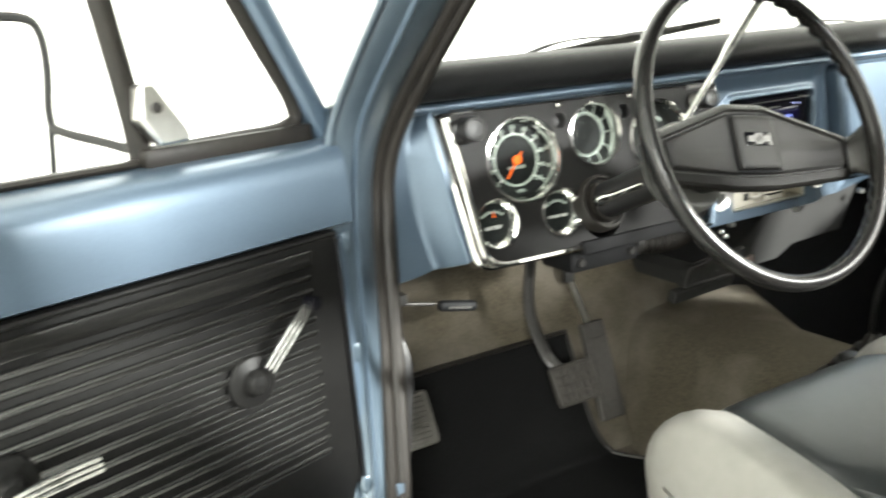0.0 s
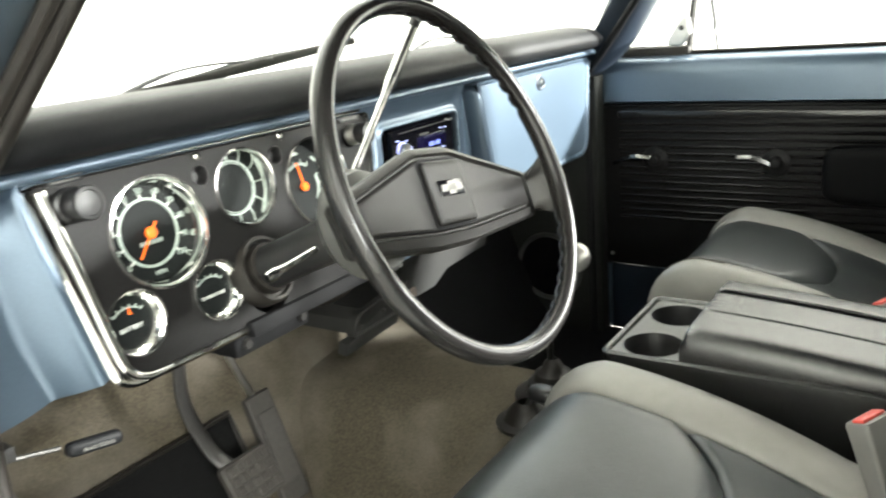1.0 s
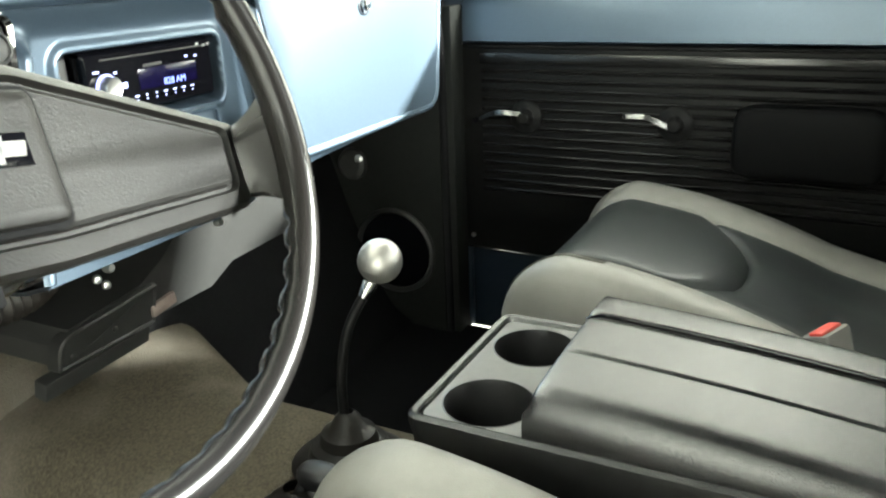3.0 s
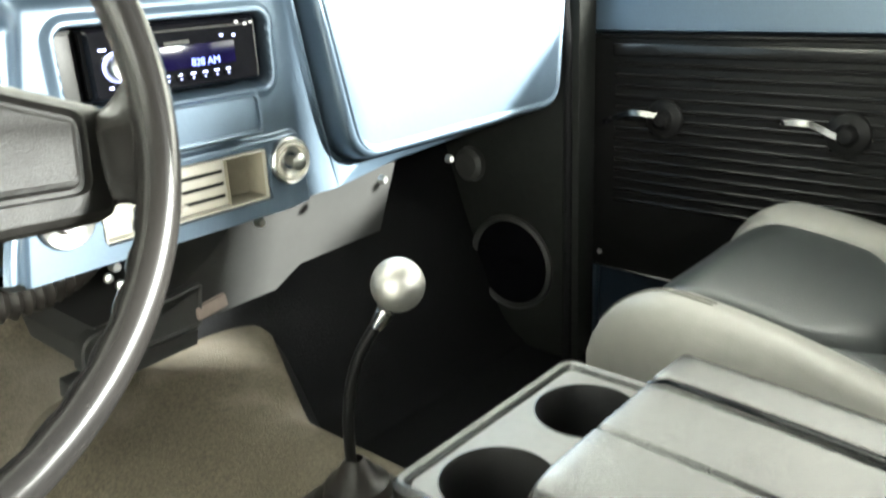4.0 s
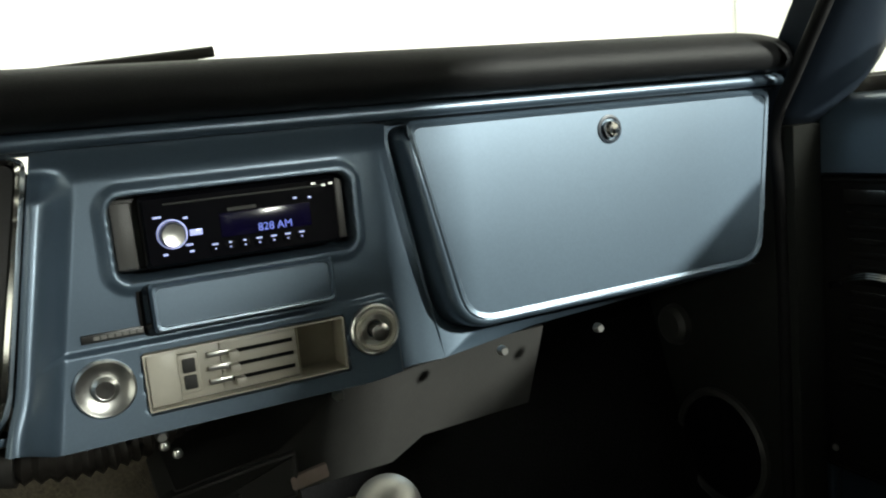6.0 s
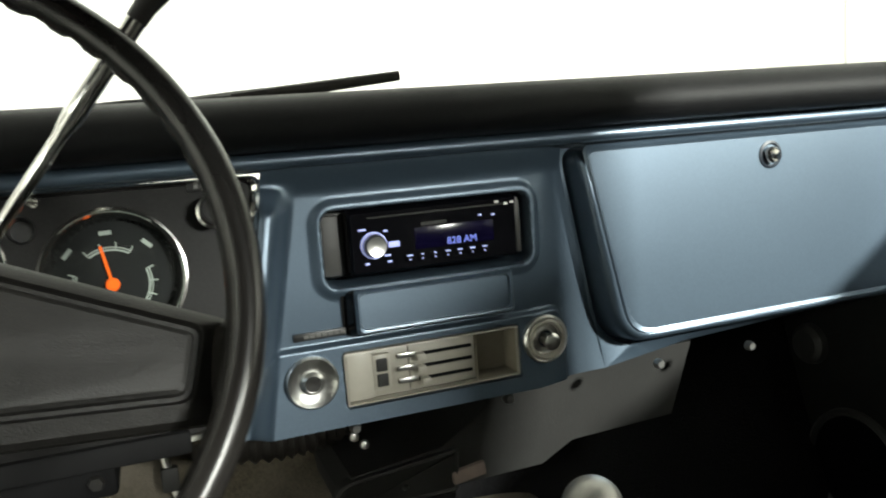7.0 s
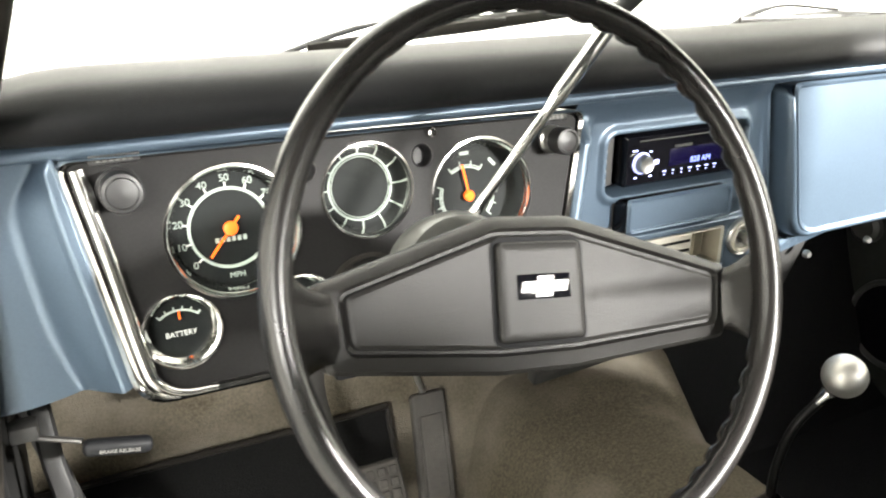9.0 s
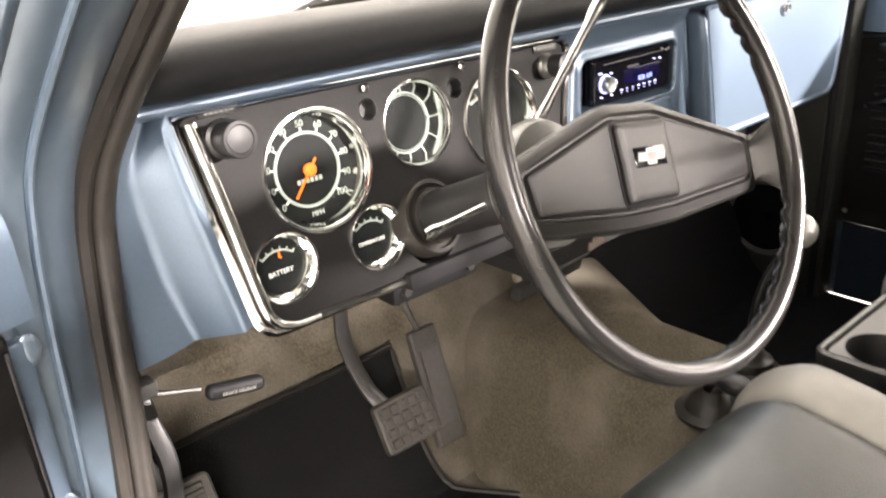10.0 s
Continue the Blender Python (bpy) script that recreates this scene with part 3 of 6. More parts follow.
def centre_face(u, z):
    """The pressed centre panel: a rolled lip round the radio opening, and below it a proud plate with the heater's slot."""
    left, right = -0.1195 - 0.199 * (0.7075 - z), 0.186 + 0.046 * (0.712 - z) / 0.248
    x = left + u * (right - left)
    y = dipped(x, z) - 0.011 * ease(0.682, 0.713, z)
    d = outside(x, z, -0.070, 0.594, 0.146, 0.669, 0.014)
    if 0 < d < 0.012:
        y += (FACE - 0.0040 - y) * ease(0.012, 0.002, d)
    elif d <= 0:
        y = FACE - 0.0040 + 0.0050 * ease(0.0, -0.0022, d) + 0.049 * ease(-0.0015, -0.0055, d)
    y -= 0.0065 * ease(0.0012, -0.0020, outside(x, z, -0.30, 0.400, 0.181, 0.5430, 0.018))
    y += 0.046 * ease(0.0012, -0.0016, outside(x, z, -0.060, 0.4805, 0.122, 0.5325, 0.003))
    rise = ease(0.036, 0.008, x - left) * ease(0.700, 0.670, z)
    return x, y + (panel_plane(z) - 0.006 - y) * rise + 0.004 * ease(0.004, 0.0, x - left) * rise, z + 0.024 * rise * ease(0.540, 0.464, z)


bm = bmesh.new()
sheet(bm, centre_face, steps(0, 1, 240), steps(0.464, 0.712, 166))
# glove compartment surround: a half-round ridge round the door, deepest at its hinge side and below
leaf = [(0.256, 0.508), (0.652, 0.508), (0.673, 0.700), (0.2095, 0.700)]
radii = [0.035, 0.035, 0.010, 0.008]


def glove_ring(d):
    corners = [(0.256 - 1.05 * d, 0.508 - d), (0.652 + 0.6 * d, 0.508 - 0.8 * d), (0.673 + 0.6 * d, 0.700 + 0.2 * d), (0.2095 - 0.75 * d, 0.700 + 0.2 * d)]
    return rounded(corners, [0.035 + d, 0.035 + 0.5 * d, 0.010, 0.008 + 0.3 * d], 8)


outer = [(0.232, 0.464), (0.745, 0.4865), (0.745, 0.712), (0.186, 0.712)]
ridge = ((0.0245, 0.014), (0.0228, 0.024), (0.0205, 0.025), (0.0190, 0.010), (0.0172, -0.003), (0.0150, -0.0095), (0.0120, -0.0138), (0.0090, -0.0152), (0.0060, -0.0145), (0.0035, -0.0105), (0.0018, -0.004), (0.0015, 0.012))
loft(bm, [at_y(rounded(outer, 0.0005, 8), lambda x, z: dipped(x, z) if x < 0.25 else FACE + 0.010 + 0.5 * max(0.0, x - 0.68) + 0.026 * (z < 0.5))] + [at_y(glove_ring(d), lambda x, z, y=y: FACE + (y if y > 0 else y * (1 - 0.75 * ease(0.685, 0.702, z)))) for d, y in ridge], cap_end=True)
part("shell", bm, PAINT, dashboard, "satin metallic blue metal face", 50)
# lower return, top lip and driver's end
bm = bmesh.new()
sheet(bm, lambda u, v: (centre_face(u, 0.464)[0], centre_face(u, 0.464)[1] + 0.06 * v, centre_face(u, 0.464)[2] - 0.014 * math.sin(v * math.pi / 2)), steps(0, 1, 40), steps(0, 1, 4))
sheet(bm, lambda x, v: (x, FACE + 0.036 + 0.05 * v, 0.464 + 0.0439 * (x - 0.232) - 0.008 * math.sin(v * math.pi / 2)), steps(0.250, 0.745, 4), steps(0, 1, 4))
part("lower_return", bm, PAINT, dashboard)
bm = bmesh.new()
lip = [(0.004, 0.711), (-0.003, 0.7125), (-0.0055, 0.716), (-0.0045, 0.722), (0.004, 0.728), (0.03, 0.732)]
loft(bm, [[Vector((x, FACE - 0.02 + dy, z)) for dy, z in lip] for x in steps(-0.735, 0.75, 30)], closed=False)
sheet(bm, lambda x, z: (x, FACE, z), steps(-0.735, 0.75, 4), steps(0.708, 0.716, 1))
part("top_lip", bm, PAINT, dashboard, "rolled blue lip under the pad", 50)
bm = bmesh.new()
# pressed end beside the driver's door: a flat cheek, a hollow fold and a facet that rises from the fold to the panel
FOLD = [(0.480, -0.632), (0.518, -0.644), (0.567, -0.657), (0.628, -0.665), (0.671, -0.669), (0.695, -0.655), (0.715, -0.641), (0.730, -0.632)]


def fold_x(z):
    for (z0, x0), (z1, x1) in zip(FOLD, FOLD[1:]):
        if z <= z1:
            return x0 + (x1 - x0) * (z - z0) / (z1 - z0)
    return FOLD[-1][1]


def end_cap(x, v):
    foot = 0.484 + 0.026 * max(0.0, (x + 0.72) / 0.122) ** 2.5
    z = foot + v * (0.716 - foot)
    edge = -0.600 - 0.163 * (z - 0.50)
    fold = sum(fold_x(z + d) for d in (-0.014, -0.007, 0.0, 0.007, 0.014)) / 5
    cheek = 0.0135 - 0.02 * max(0.0, 0.67 - z)
    top = panel_plane(z) - 0.0035
    u = (x - fold) / max(0.008, edge - 0.006 - fold)
    w = 0.16
    ramp = 0.0 if u < -w else (u + w) ** 2 / (4 * w) if u < w else u
    over = ease(0.80, 1.15, u)
    y = cheek + (top - cheek) * (min(ramp, 1.0) * (1 - over) + over) + 0.020 * ease(edge + 0.002, edge + 0.010, x)
    return x, y + 0.030 * max(0.0, (0.030 - v) / 0.030) ** 2, z


sheet(bm, end_cap, steps(-0.730, -0.580, 90), steps(0, 1, 70))
part("end_cap", bm, PAINT, dashboard, "folded blue metal end beside the driver's door", 60)
sheet(bm := bmesh.new(), lambda x, z: (x, panel_plane(z) + 0.004 + 0.04 * max(0, (0.496 - z) / 0.012) ** 2, z), steps(-0.50, -0.155, 4), steps(0.484, 0.500, 5))
part("lower_rail", bm, PAINT, dashboard)

# padded top
bm = bmesh.new()
section = smooth_path([(-0.002, 0.726, 0), (-0.026, 0.730, 0), (-0.036, 0.745, 0), (-0.030, 0.762, 0), (-0.008, 0.773, 0), (0.05, 0.776, 0), (0.12, 0.768, 0), (0.17, 0.752, 0)], 4)
loops = []
for x in steps(-0.735, 0.745, 60):
    end = max(0.0, (abs(x - 0.005) - 0.60) / 0.14)
    loops.append([Vector((x, p.x * (1 - 0.85 * end ** 2 * (p.x > 0.03)) + 0.05 * end ** 3 * (p.x < 0.03), p.y - 0.030 * end ** 2.2 * max(0, (p.y - 0.728) / 0.048))) for p in section])
loft(bm, loops, closed=False)
part("pad", bm, PAD, dashboard, "black padded vinyl dash top", 60)
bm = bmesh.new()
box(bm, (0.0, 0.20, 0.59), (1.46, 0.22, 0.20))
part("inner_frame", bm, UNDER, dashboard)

# glove compartment door
bm = bmesh.new()
loft(bm, [at_y(rounded(leaf, radii), FACE + 0.01), at_y(rounded(leaf, radii), FACE - 0.012), at_y(rounded(grow(leaf, -0.0015), radii), FACE - 0.0150), at_y(rounded(grow(leaf, -0.005), radii), FACE - 0.0165), at_y(rounded(grow(leaf, -0.008), radii), FACE - 0.0135)], cap_end=True)
glove = part("glove_door", bm, PAINT, dashboard, "flat satin blue glove compartment door", 14)
LOCK_Y = FACE - 0.0135
lathe(bm := bmesh.new(), [(0.0155, 0.0), (0.0155, 0.001), (0.013, 0.0018), (0.0115, 0.0008)], dash_at(0.441, LOCK_Y, 0.680), 28)
part("lock_ring", bm, PAINT_SHADED, glove)
lathe(bm := bmesh.new(), [(0.0095, 0.0), (0.009, 0.006), (0.0075, 0.0075), (0.006, 0.0065), (0.0055, 0.009), (0, 0.0095)], dash_at(0.441, LOCK_Y, 0.680), 24)
part("lock", bm, CHROME, glove, "round chrome lock button")

# black sheets for shade in the gaps round glove door and ashtray cover
part("glove_gap_shade", loft(bmesh.new(), [at_y(rounded(grow(leaf, 0.0012), radii), FACE + 0.011), at_y(rounded(grow(leaf, 0.0012), radii), FACE + 0.002)], True, True), UNDER, dashboard, "black sheet for the shade in the glove door gap")
gap_rim = rect(-0.0545, 0.5500, 0.1150, 0.5930)
part("cover_gap_shade", loft(bmesh.new(), [at_y(rounded(gap_rim, 0.010), FACE + 0.004), at_y(rounded(gap_rim, 0.010), FACE - 0.0010), at_y(rounded(grow(gap_rim, -0.002), 0.009), FACE - 0.0020)], True, True), UNDER, dashboard, "black rim for the shade round the ashtray cover")
# ashtray cover under the radio: sides blackened as shade, blue front, raised rim
cover = rect(-0.0425, 0.5570, 0.1085, 0.5890)


def leaned(out):
    """The ashtray's front leans back a little at its top."""
    return lambda x, z: FACE - out + 0.05 * (z - 0.571)


part("cover_body", loft(bmesh.new(), [at_y(rounded(rect(-0.0535, 0.5465, 0.1130, 0.5925), 0.010), FACE + 0.002), at_y(rounded(rect(-0.0520, 0.5480, 0.1125, 0.5920), 0.009), FACE - 0.010), at_y(rounded(rect(-0.0490, 0.5525, 0.1105, 0.5910), 0.008), leaned(0.0185)), at_y(rounded(grow(cover, -0.0030), 0.006), leaned(0.0165))], True, True), GLOSS_BLACK, dashboard, "ashtray sides blackened to stand for shade")
bm = bmesh.new()
loft(bm, [at_y(rounded(grow(cover, 0.0008), 0.007), leaned(0.0180)), at_y(rounded(grow(cover, 0.0004), 0.0065), leaned(0.0215)), at_y(rounded(grow(cover, -0.0008), 0.006), leaned(0.0232)), at_y(rounded(grow(cover, -0.0028), 0.005), leaned(0.0236)), at_y(rounded(grow(cover, -0.0042), 0.004), leaned(0.0205)), at_y(rounded(grow(cover, -0.0050), 0.004), leaned(0.0195))], cap_end=True)
part("ashtray_cover", bm, PAINT, dashboard, "narrow blue ashtray cover with a raised rim", 25)
bm = bmesh.new()
box(bm, (-0.079, FACE - 0.0015, 0.5535), (0.050, 0.003, 0.0075), 0.001)
badge = part("badge", bm, BLACK, dashboard, "small black label strip")
for i in range(7):
    part("mark", box(bmesh.new(), (-0.092 + 0.0058 * i, FACE - 0.0034, 0.5535), (0.0045, 0.0008, 0.003)), TRAY, badge)
for x, z in ((-0.053, 0.456), (0.110, 0.455), (0.295, 0.460), (0.42, 0.460)):
    lathe(bm := bmesh.new(), [(0, 0.008), (0.004, 0.008), (0.0055, 0.004), (0.0055, 0), (0, 0)], dash_at(x, FACE + 0.004, z), 12)
    part("screw", bm, SILVER, dashboard)
for x in (-0.43, -0.30):
    lathe(bm := bmesh.new(), [(0.0045, 0.0), (0.0045, 0.0015), (0.003, 0.003), (0, 0.0032)], dash_at(x, -0.007, 0.702), 12)
    part("screw", bm, CHROME, dashboard)

# ---- instrument cluster ----
cluster = thing("instrument_cluster", "black instrument cluster with chrome trim and round gauges", "instrument cluster")
shape = [(-0.590, 0.498), (-0.172, 0.495), (-0.1275, 0.704), (-0.627, 0.709)]
bm = bmesh.new()
plate(bm, rounded(shape, [0.03, 0.045, 0.010, 0.010]), 0.012, PANEL_Y, 0.002)
panel = part("panel", bm, BEZEL, cluster, "satin black instrument panel")
GAUGES = [("speedometer", -0.4970, 0.634, 0.0588), ("clock", -0.369, 0.654, 0.0445), ("fuel_gauge", -0.2475, 0.6345, 0.0555), ("battery_gauge", -0.553, 0.553, 0.0335), ("temperature_gauge", -0.444, 0.551, 0.0335), ("oil_gauge", -0.208, 0.550, 0.0335)]
bm = bmesh.new()
for _, x, z, r in GAUGES:
    lathe(bm, [(0, -0.03), (r, -0.03), (r, 0.03), (0, 0.03)], dash_at(x, 0, z), 48)
for x in (-0.429, -0.311):
    lathe(bm, [(0, -0.03), (0.0095, -0.03), (0.0095, 0.03), (0, 0.03)], dash_at(x, 0, 0.680), 24)
lathe(bm, [(0, -0.05), (0.036, -0.05), (0.036, 0.05), (0, 0.05)], dash_at(-0.372, 0, 0.535), 40)
cut(panel, bm)
bm = bmesh.new()
ring = rounded(shape, [0.03, 0.045, 0.010, 0.010])
wide = rounded([(-0.598, 0.491), (-0.165, 0.488), (-0.1205, 0.7075), (-0.633, 0.7125)], [0.036, 0.051, 0.010, 0.010])
loft(bm, [at_y(wide, 0.022), at_y(wide, PANEL_Y - 0.003), at_y([a.lerp(b, 0.5) for a, b in zip(ring, wide)], PANEL_Y - 0.007), at_y(ring, PANEL_Y - 0.004), at_y(ring, PANEL_Y + 0.002)], wrap=True)
part("chrome_trim", bm, CHROME, cluster, "polished chrome edge trim")
bm = bmesh.new()
bar = smooth_path([(-0.6165, PANEL_Y - 0.003, 0.7040), (-0.6020, PANEL_Y - 0.003, 0.62), (-0.5890, PANEL_Y - 0.003, 0.535), (-0.5800, PANEL_Y - 0.003, 0.510), (-0.5600, PANEL_Y - 0.003, 0.4975), (-0.53, PANEL_Y - 0.003, 0.4955)], 6)
tube(bm, bar, [0.0095] * 12 + [0.0095 - 0.0003 * i for i in range(len(bar) - 12)], 14, flat=0.8)
part("lower_edge", box(bmesh.new(), (-0.312, PANEL_Y - 0.002, 0.4925), (0.215, 0.016, 0.019), 0.003), UNDER, cluster, "black lower edge under the column")
part("side_trim", bm, CHROME, cluster, "broad chrome strip along the panel side")
for x in (-0.429, -0.311):
    lathe(bm := bmesh.new(), [(0.0115, 0.0), (0.0105, 0.0012), (0.0095, 0.0), (0.009, -0.012), (0, -0.012)], dash_at(x, PANEL_Y, 0.680), 24)
    part("indicator_lamp", bm, BLACK, cluster, "dark round turn indicator lens")


def dial_at(x, z, depth=0.020):
    return dash_at(x, depth, z)


def needle(g, x, z, depth, length, degrees, hub, tail=0.3, wide=0.0022):
    m = dial_at(x, z, depth) @ Matrix.Rotation(radians(degrees), 4, "Z")
    bm = bmesh.new()
    box(bm, (length / 2 - length * tail / 2, 0, 0.003), (length * (1 + tail), wide, 0.0008), 0, m)
    lathe(bm, [(hub, 0.001), (hub, 0.0045), (hub * 0.7, 0.006), (0, 0.006)], m, 20)
    part("needle", bm, ORANGE_GLOW, g, "orange needle")


def arc_bar(bm, m, r0, r1, a0, a1, h=0.001, n=16):
    loops = []
    for i in range(n + 1):
        a = radians(a0 + (a1 - a0) * i / n)
        loops.append([m @ Vector((r * math.cos(a), r * math.sin(a), hh)) for r, hh in ((r0, 0), (r0, h), (r1, h), (r1, 0))])
    return loft(bm, loops, True, True)


def gauge(name, x, z, r, deep):
    labels = {"speedometer": "round speedometer reading zero", "clock": "blank round gauge with pale ticked ring", "fuel_gauge": "round fuel gauge with orange needle",
              "battery_gauge": "small round battery gauge in a chrome bowl", "temperature_gauge": "small round temperature gauge in a chrome bowl", "oil_gauge": "small round gauge in a chrome bowl"}
    back = 0.76 if r < 0.04 else 0.87
    bm = bmesh.new()
    lathe(bm, [(r * back, -deep - 0.002), (r * back, -deep), (r * (back + 0.35 * (0.98 - back)), -deep * 0.62), (r * (back + 0.30 * (0.98 - back)), -deep * 0.58), (r * (back + 0.8 * (0.98 - back)), -deep * 0.2), (r * (back + 0.75 * (0.98 - back)), -deep * 0.14), (r * 0.99, 0.0), (r * 1.0, 0.003), (r * 1.035, 0.0028), (r * 1.05, 0.0)], dash_at(x, PANEL_Y, z), 56)
    g = part(name, bm, CHROME, cluster, labels[name])
    m = dash_at(x, PANEL_Y + deep, z)
    dial_r = r * back
    part("dial", lathe(bmesh.new(), [(0, -0.003), (dial_r, -0.003), (dial_r, 0.0), (0, 0.0)], m, 48), DIAL, g)
    return g, m


for name, x, z, r in GAUGES:
    deep = 0.028 if name == "fuel_gauge" else 0.022 if r > 0.055 else 0.022 if r > 0.04 else 0.014
    g, m = gauge(name, x, z, r, deep)
    depth = PANEL_Y + deep
    if name == "speedometer":
        lathe(bm := bmesh.new(), [(r * 0.640, 0.0), (r * 0.640, 0.0018), (r * 0.598, 0.0026), (r * 0.590, 0.001), (r * 0.590, 0.0)], m, 48)
        part("scale_ring", bm, PALE, g, "pale ticked scale ring")
        bm = bmesh.new()
        for i in range(11):
            a = radians(222 - 26.4 * i)
            box(bm, (r * 0.665, 0, 0.001), (r * 0.09, 0.0011, 0.0030), 0, m @ Matrix.Rotation(a, 4, "Z"))
        part("ticks", bm, WHITE, g)
        for i in range(11):
            a = radians(222 - 26.4 * i)
            lettering(str(i * 10), 0.0092, m @ Matrix.Translation((r * 0.775 * math.cos(a), r * 0.775 * math.sin(a), 0.001)), PALE, g, name="numeral")
        lettering("MPH", 0.0072, m @ Matrix.Translation((0.002, -r * 0.76, 0.001)), PALE, g)
        bm = bmesh.new()
        for i in range(6):
            box(bm, (-0.0125 + 0.005 * i, -0.0105, 0.0008), (0.0032, 0.0045, 0.001), 0, m)
        part("odometer", bm, PALE, g, "row of small odometer digits")
        needle(g, x, z, depth - 0.002, r * 0.54, 230, 0.0065, 0.42)
    elif name == "clock":
        bm = bmesh.new()
        arc_bar(bm, m, r * 0.70, r * 0.74, 0, 360, 0.0012, 48)
        arc_bar(bm, m, r * 0.655, r * 0.67, 0, 360, 0.0012, 48)
        for i in range(12):
            box(bm, (r * 0.80, 0, 0.0008), (r * 0.15, 0.0012, 0.0012), 0, m @ Matrix.Rotation(radians(30 * i), 4, "Z"))
        part("scale_ring", bm, PALE, g, "pale green ticked ring")
    elif name == "fuel_gauge":
        bm = bmesh.new()
        c = m @ Matrix.Translation((-0.0025, -0.0055, 0))
        for a0, a1 in ((58, 124), (-42, 20), (160, 215)):
            arc_bar(bm, c, 0.0285, 0.0300, a0, a1, 0.001)
            arc_bar(bm, c, 0.0310, 0.0320, a0, a1, 0.001)
            for i in range(4):
                box(bm, (0.0330, 0, 0.0008), (0.0058, 0.0011, 0.001), 0, c @ Matrix.Rotation(radians(a0 + (a1 - a0) * i / 3), 4, "Z"))
        part("scale_marks", bm, PALE, g, "pale scale arcs")
        for a in (92, 46, 138):
            part("dial_mark", box(bmesh.new(), (0.0440, 0, 0.0008), (0.0035, 0.0100, 0.001), 0, c @ Matrix.Rotation(radians(a), 4, "Z")), PALE, g)
        needle(g, x - 0.0025, z - 0.0055, depth - 0.002, 0.0335, 101, 0.0056, 0.18)
    else:
        bm = bmesh.new()
        arc_bar(bm, m @ Matrix.Translation((0, -r * 0.35, 0)), r * 0.78, r * 0.83, 52, 128, 0.001)
        for i in range(6):
            box(bm, (r * 0.85, 0, 0.0008), (r * 0.12, 0.0012, 0.001), 0, m @ Matrix.Translation((0, -r * 0.35, 0)) @ Matrix.Rotation(radians(52 + 15.2 * i), 4, "Z"))
        part("scale_marks", bm, PALE, g)
        if name != "oil_gauge":
            lettering("BATTERY" if name[0] == "b" else "TEMPERATURE", 0.0066 if name[0] == "b" else 0.0052, m @ Matrix.Translation((0, -r * 0.20, 0.001)), WHITE, g)
        if name == "battery_gauge":
            needle(g, x, z + r * 0.28, depth - 0.002, r * 0.20, 92, 0.0008, 0.0, 0.0012)
    lens = part("lens", lathe(bmesh.new(), [(0, 0.0), (r * 0.55, -0.0004), (r * 0.97, -0.002)], dash_at(x, PANEL_Y - 0.001, z), 40), LENS, g, "clear gauge lens")
    lens.visible_shadow = False


def knob(parent, x, z, r, label, skirt=True):
    bm = bmesh.new()
    lathe(bm, [(r * 1.1, 0.0), (r * 1.1, 0.003), (r * 0.9, 0.005), (r * 0.85, 0.013), (r * 0.8, 0.014)], dash_at(x, PANEL_Y, z), 28)
    k = part("knob_collar", bm, SILVER if skirt else BLACK, parent)
    lathe(bm := bmesh.new(), [(r * 0.85, 0.012), (r, 0.014), (r * 1.02, 0.030), (r * 0.95, 0.033), (r * 0.78, 0.0335), (r * 0.72, 0.032), (r * 0.5, 0.0325), (0, 0.033)], dash_at(x, PANEL_Y, z), 32)
    part("knob", bm, BLACK, parent, label)
    bm = bmesh.new()
    box(bm, (x, PANEL_Y - 0.001, z + r + 0.0085), (0.040, 0.003, 0.008), 0.001)
    lab = part("knob_label", bm, BLACK, parent)
    for i in range(6):
        part("mark", box(bmesh.new(), (x - 0.0125 + 0.005 * i, PANEL_Y - 0.0028, z + r + 0.0085), (0.0034, 0.0008, 0.0036)), TRAY, lab)


knob(cluster, -0.586, 0.6845, 0.0165, "round black headlamp switch knob", False)
knob(cluster, -0.163, 0.680, 0.0135, "round black wiper switch knob")
cluster.matrix_world = Matrix.Translation((0, PANEL_Y, PANEL_TOP)) @ Matrix.Rotation(-math.atan(LEAN), 4, "X") @ Matrix.Translation((0, -PANEL_Y, -PANEL_TOP))

# ---- radio ----
radio = thing("car_radio", "black car radio with lit blue display and silver knob", "car radio")
RX0, RX1, RZ0, RZ1 = -0.044, 0.130, 0.6035, 0.6655
bm = bmesh.new()
loft(bm, [at_y(rounded(rect(-0.068, 0.601, 0.141, 0.667), 0.008), FACE + 0.050), at_y(rounded(rect(-0.068, 0.601, 0.141, 0.667), 0.008), FACE + 0.020), at_y(rounded(rect(-0.066, 0.603, 0.139, 0.665), 0.007), FACE + 0.016), at_y(rounded(rect(RX0, RZ0, RX1, RZ1), 0.004), FACE + 0.018)], True, True)
part("surround", bm, BLACK, radio, "black plastic mounting surround")
bm = bmesh.new()
loft(bm, [at_y(rounded(rect(RX0, RZ0, RX1, RZ1), 0.004), FACE + 0.018), at_y(rounded(rect(RX0, RZ0, RX1, RZ1), 0.004), FACE - 0.000), at_y(rounded(rect(RX0 + 0.003, RZ0 + 0.003, RX1 - 0.003, RZ1 - 0.003), 0.004), FACE - 0.004)], True, True)
part("faceplate", bm, GLOSS_BLACK, radio, "glossy black faceplate")
FY = FACE - 0.0042
bm = bmesh.new()
box(bm, (0.062, FY, 0.6330), (0.082, 0.0012, 0.021), 0.0004)
part("display", bm, DISPLAY_BACK, radio, "dark blue display window")
lettering("828 AM", 0.0098, Matrix.Translation((0.0690, FY - 0.001, 0.6270)) @ FACING, DIGITS, radio, 0.0003, "clock_digits")
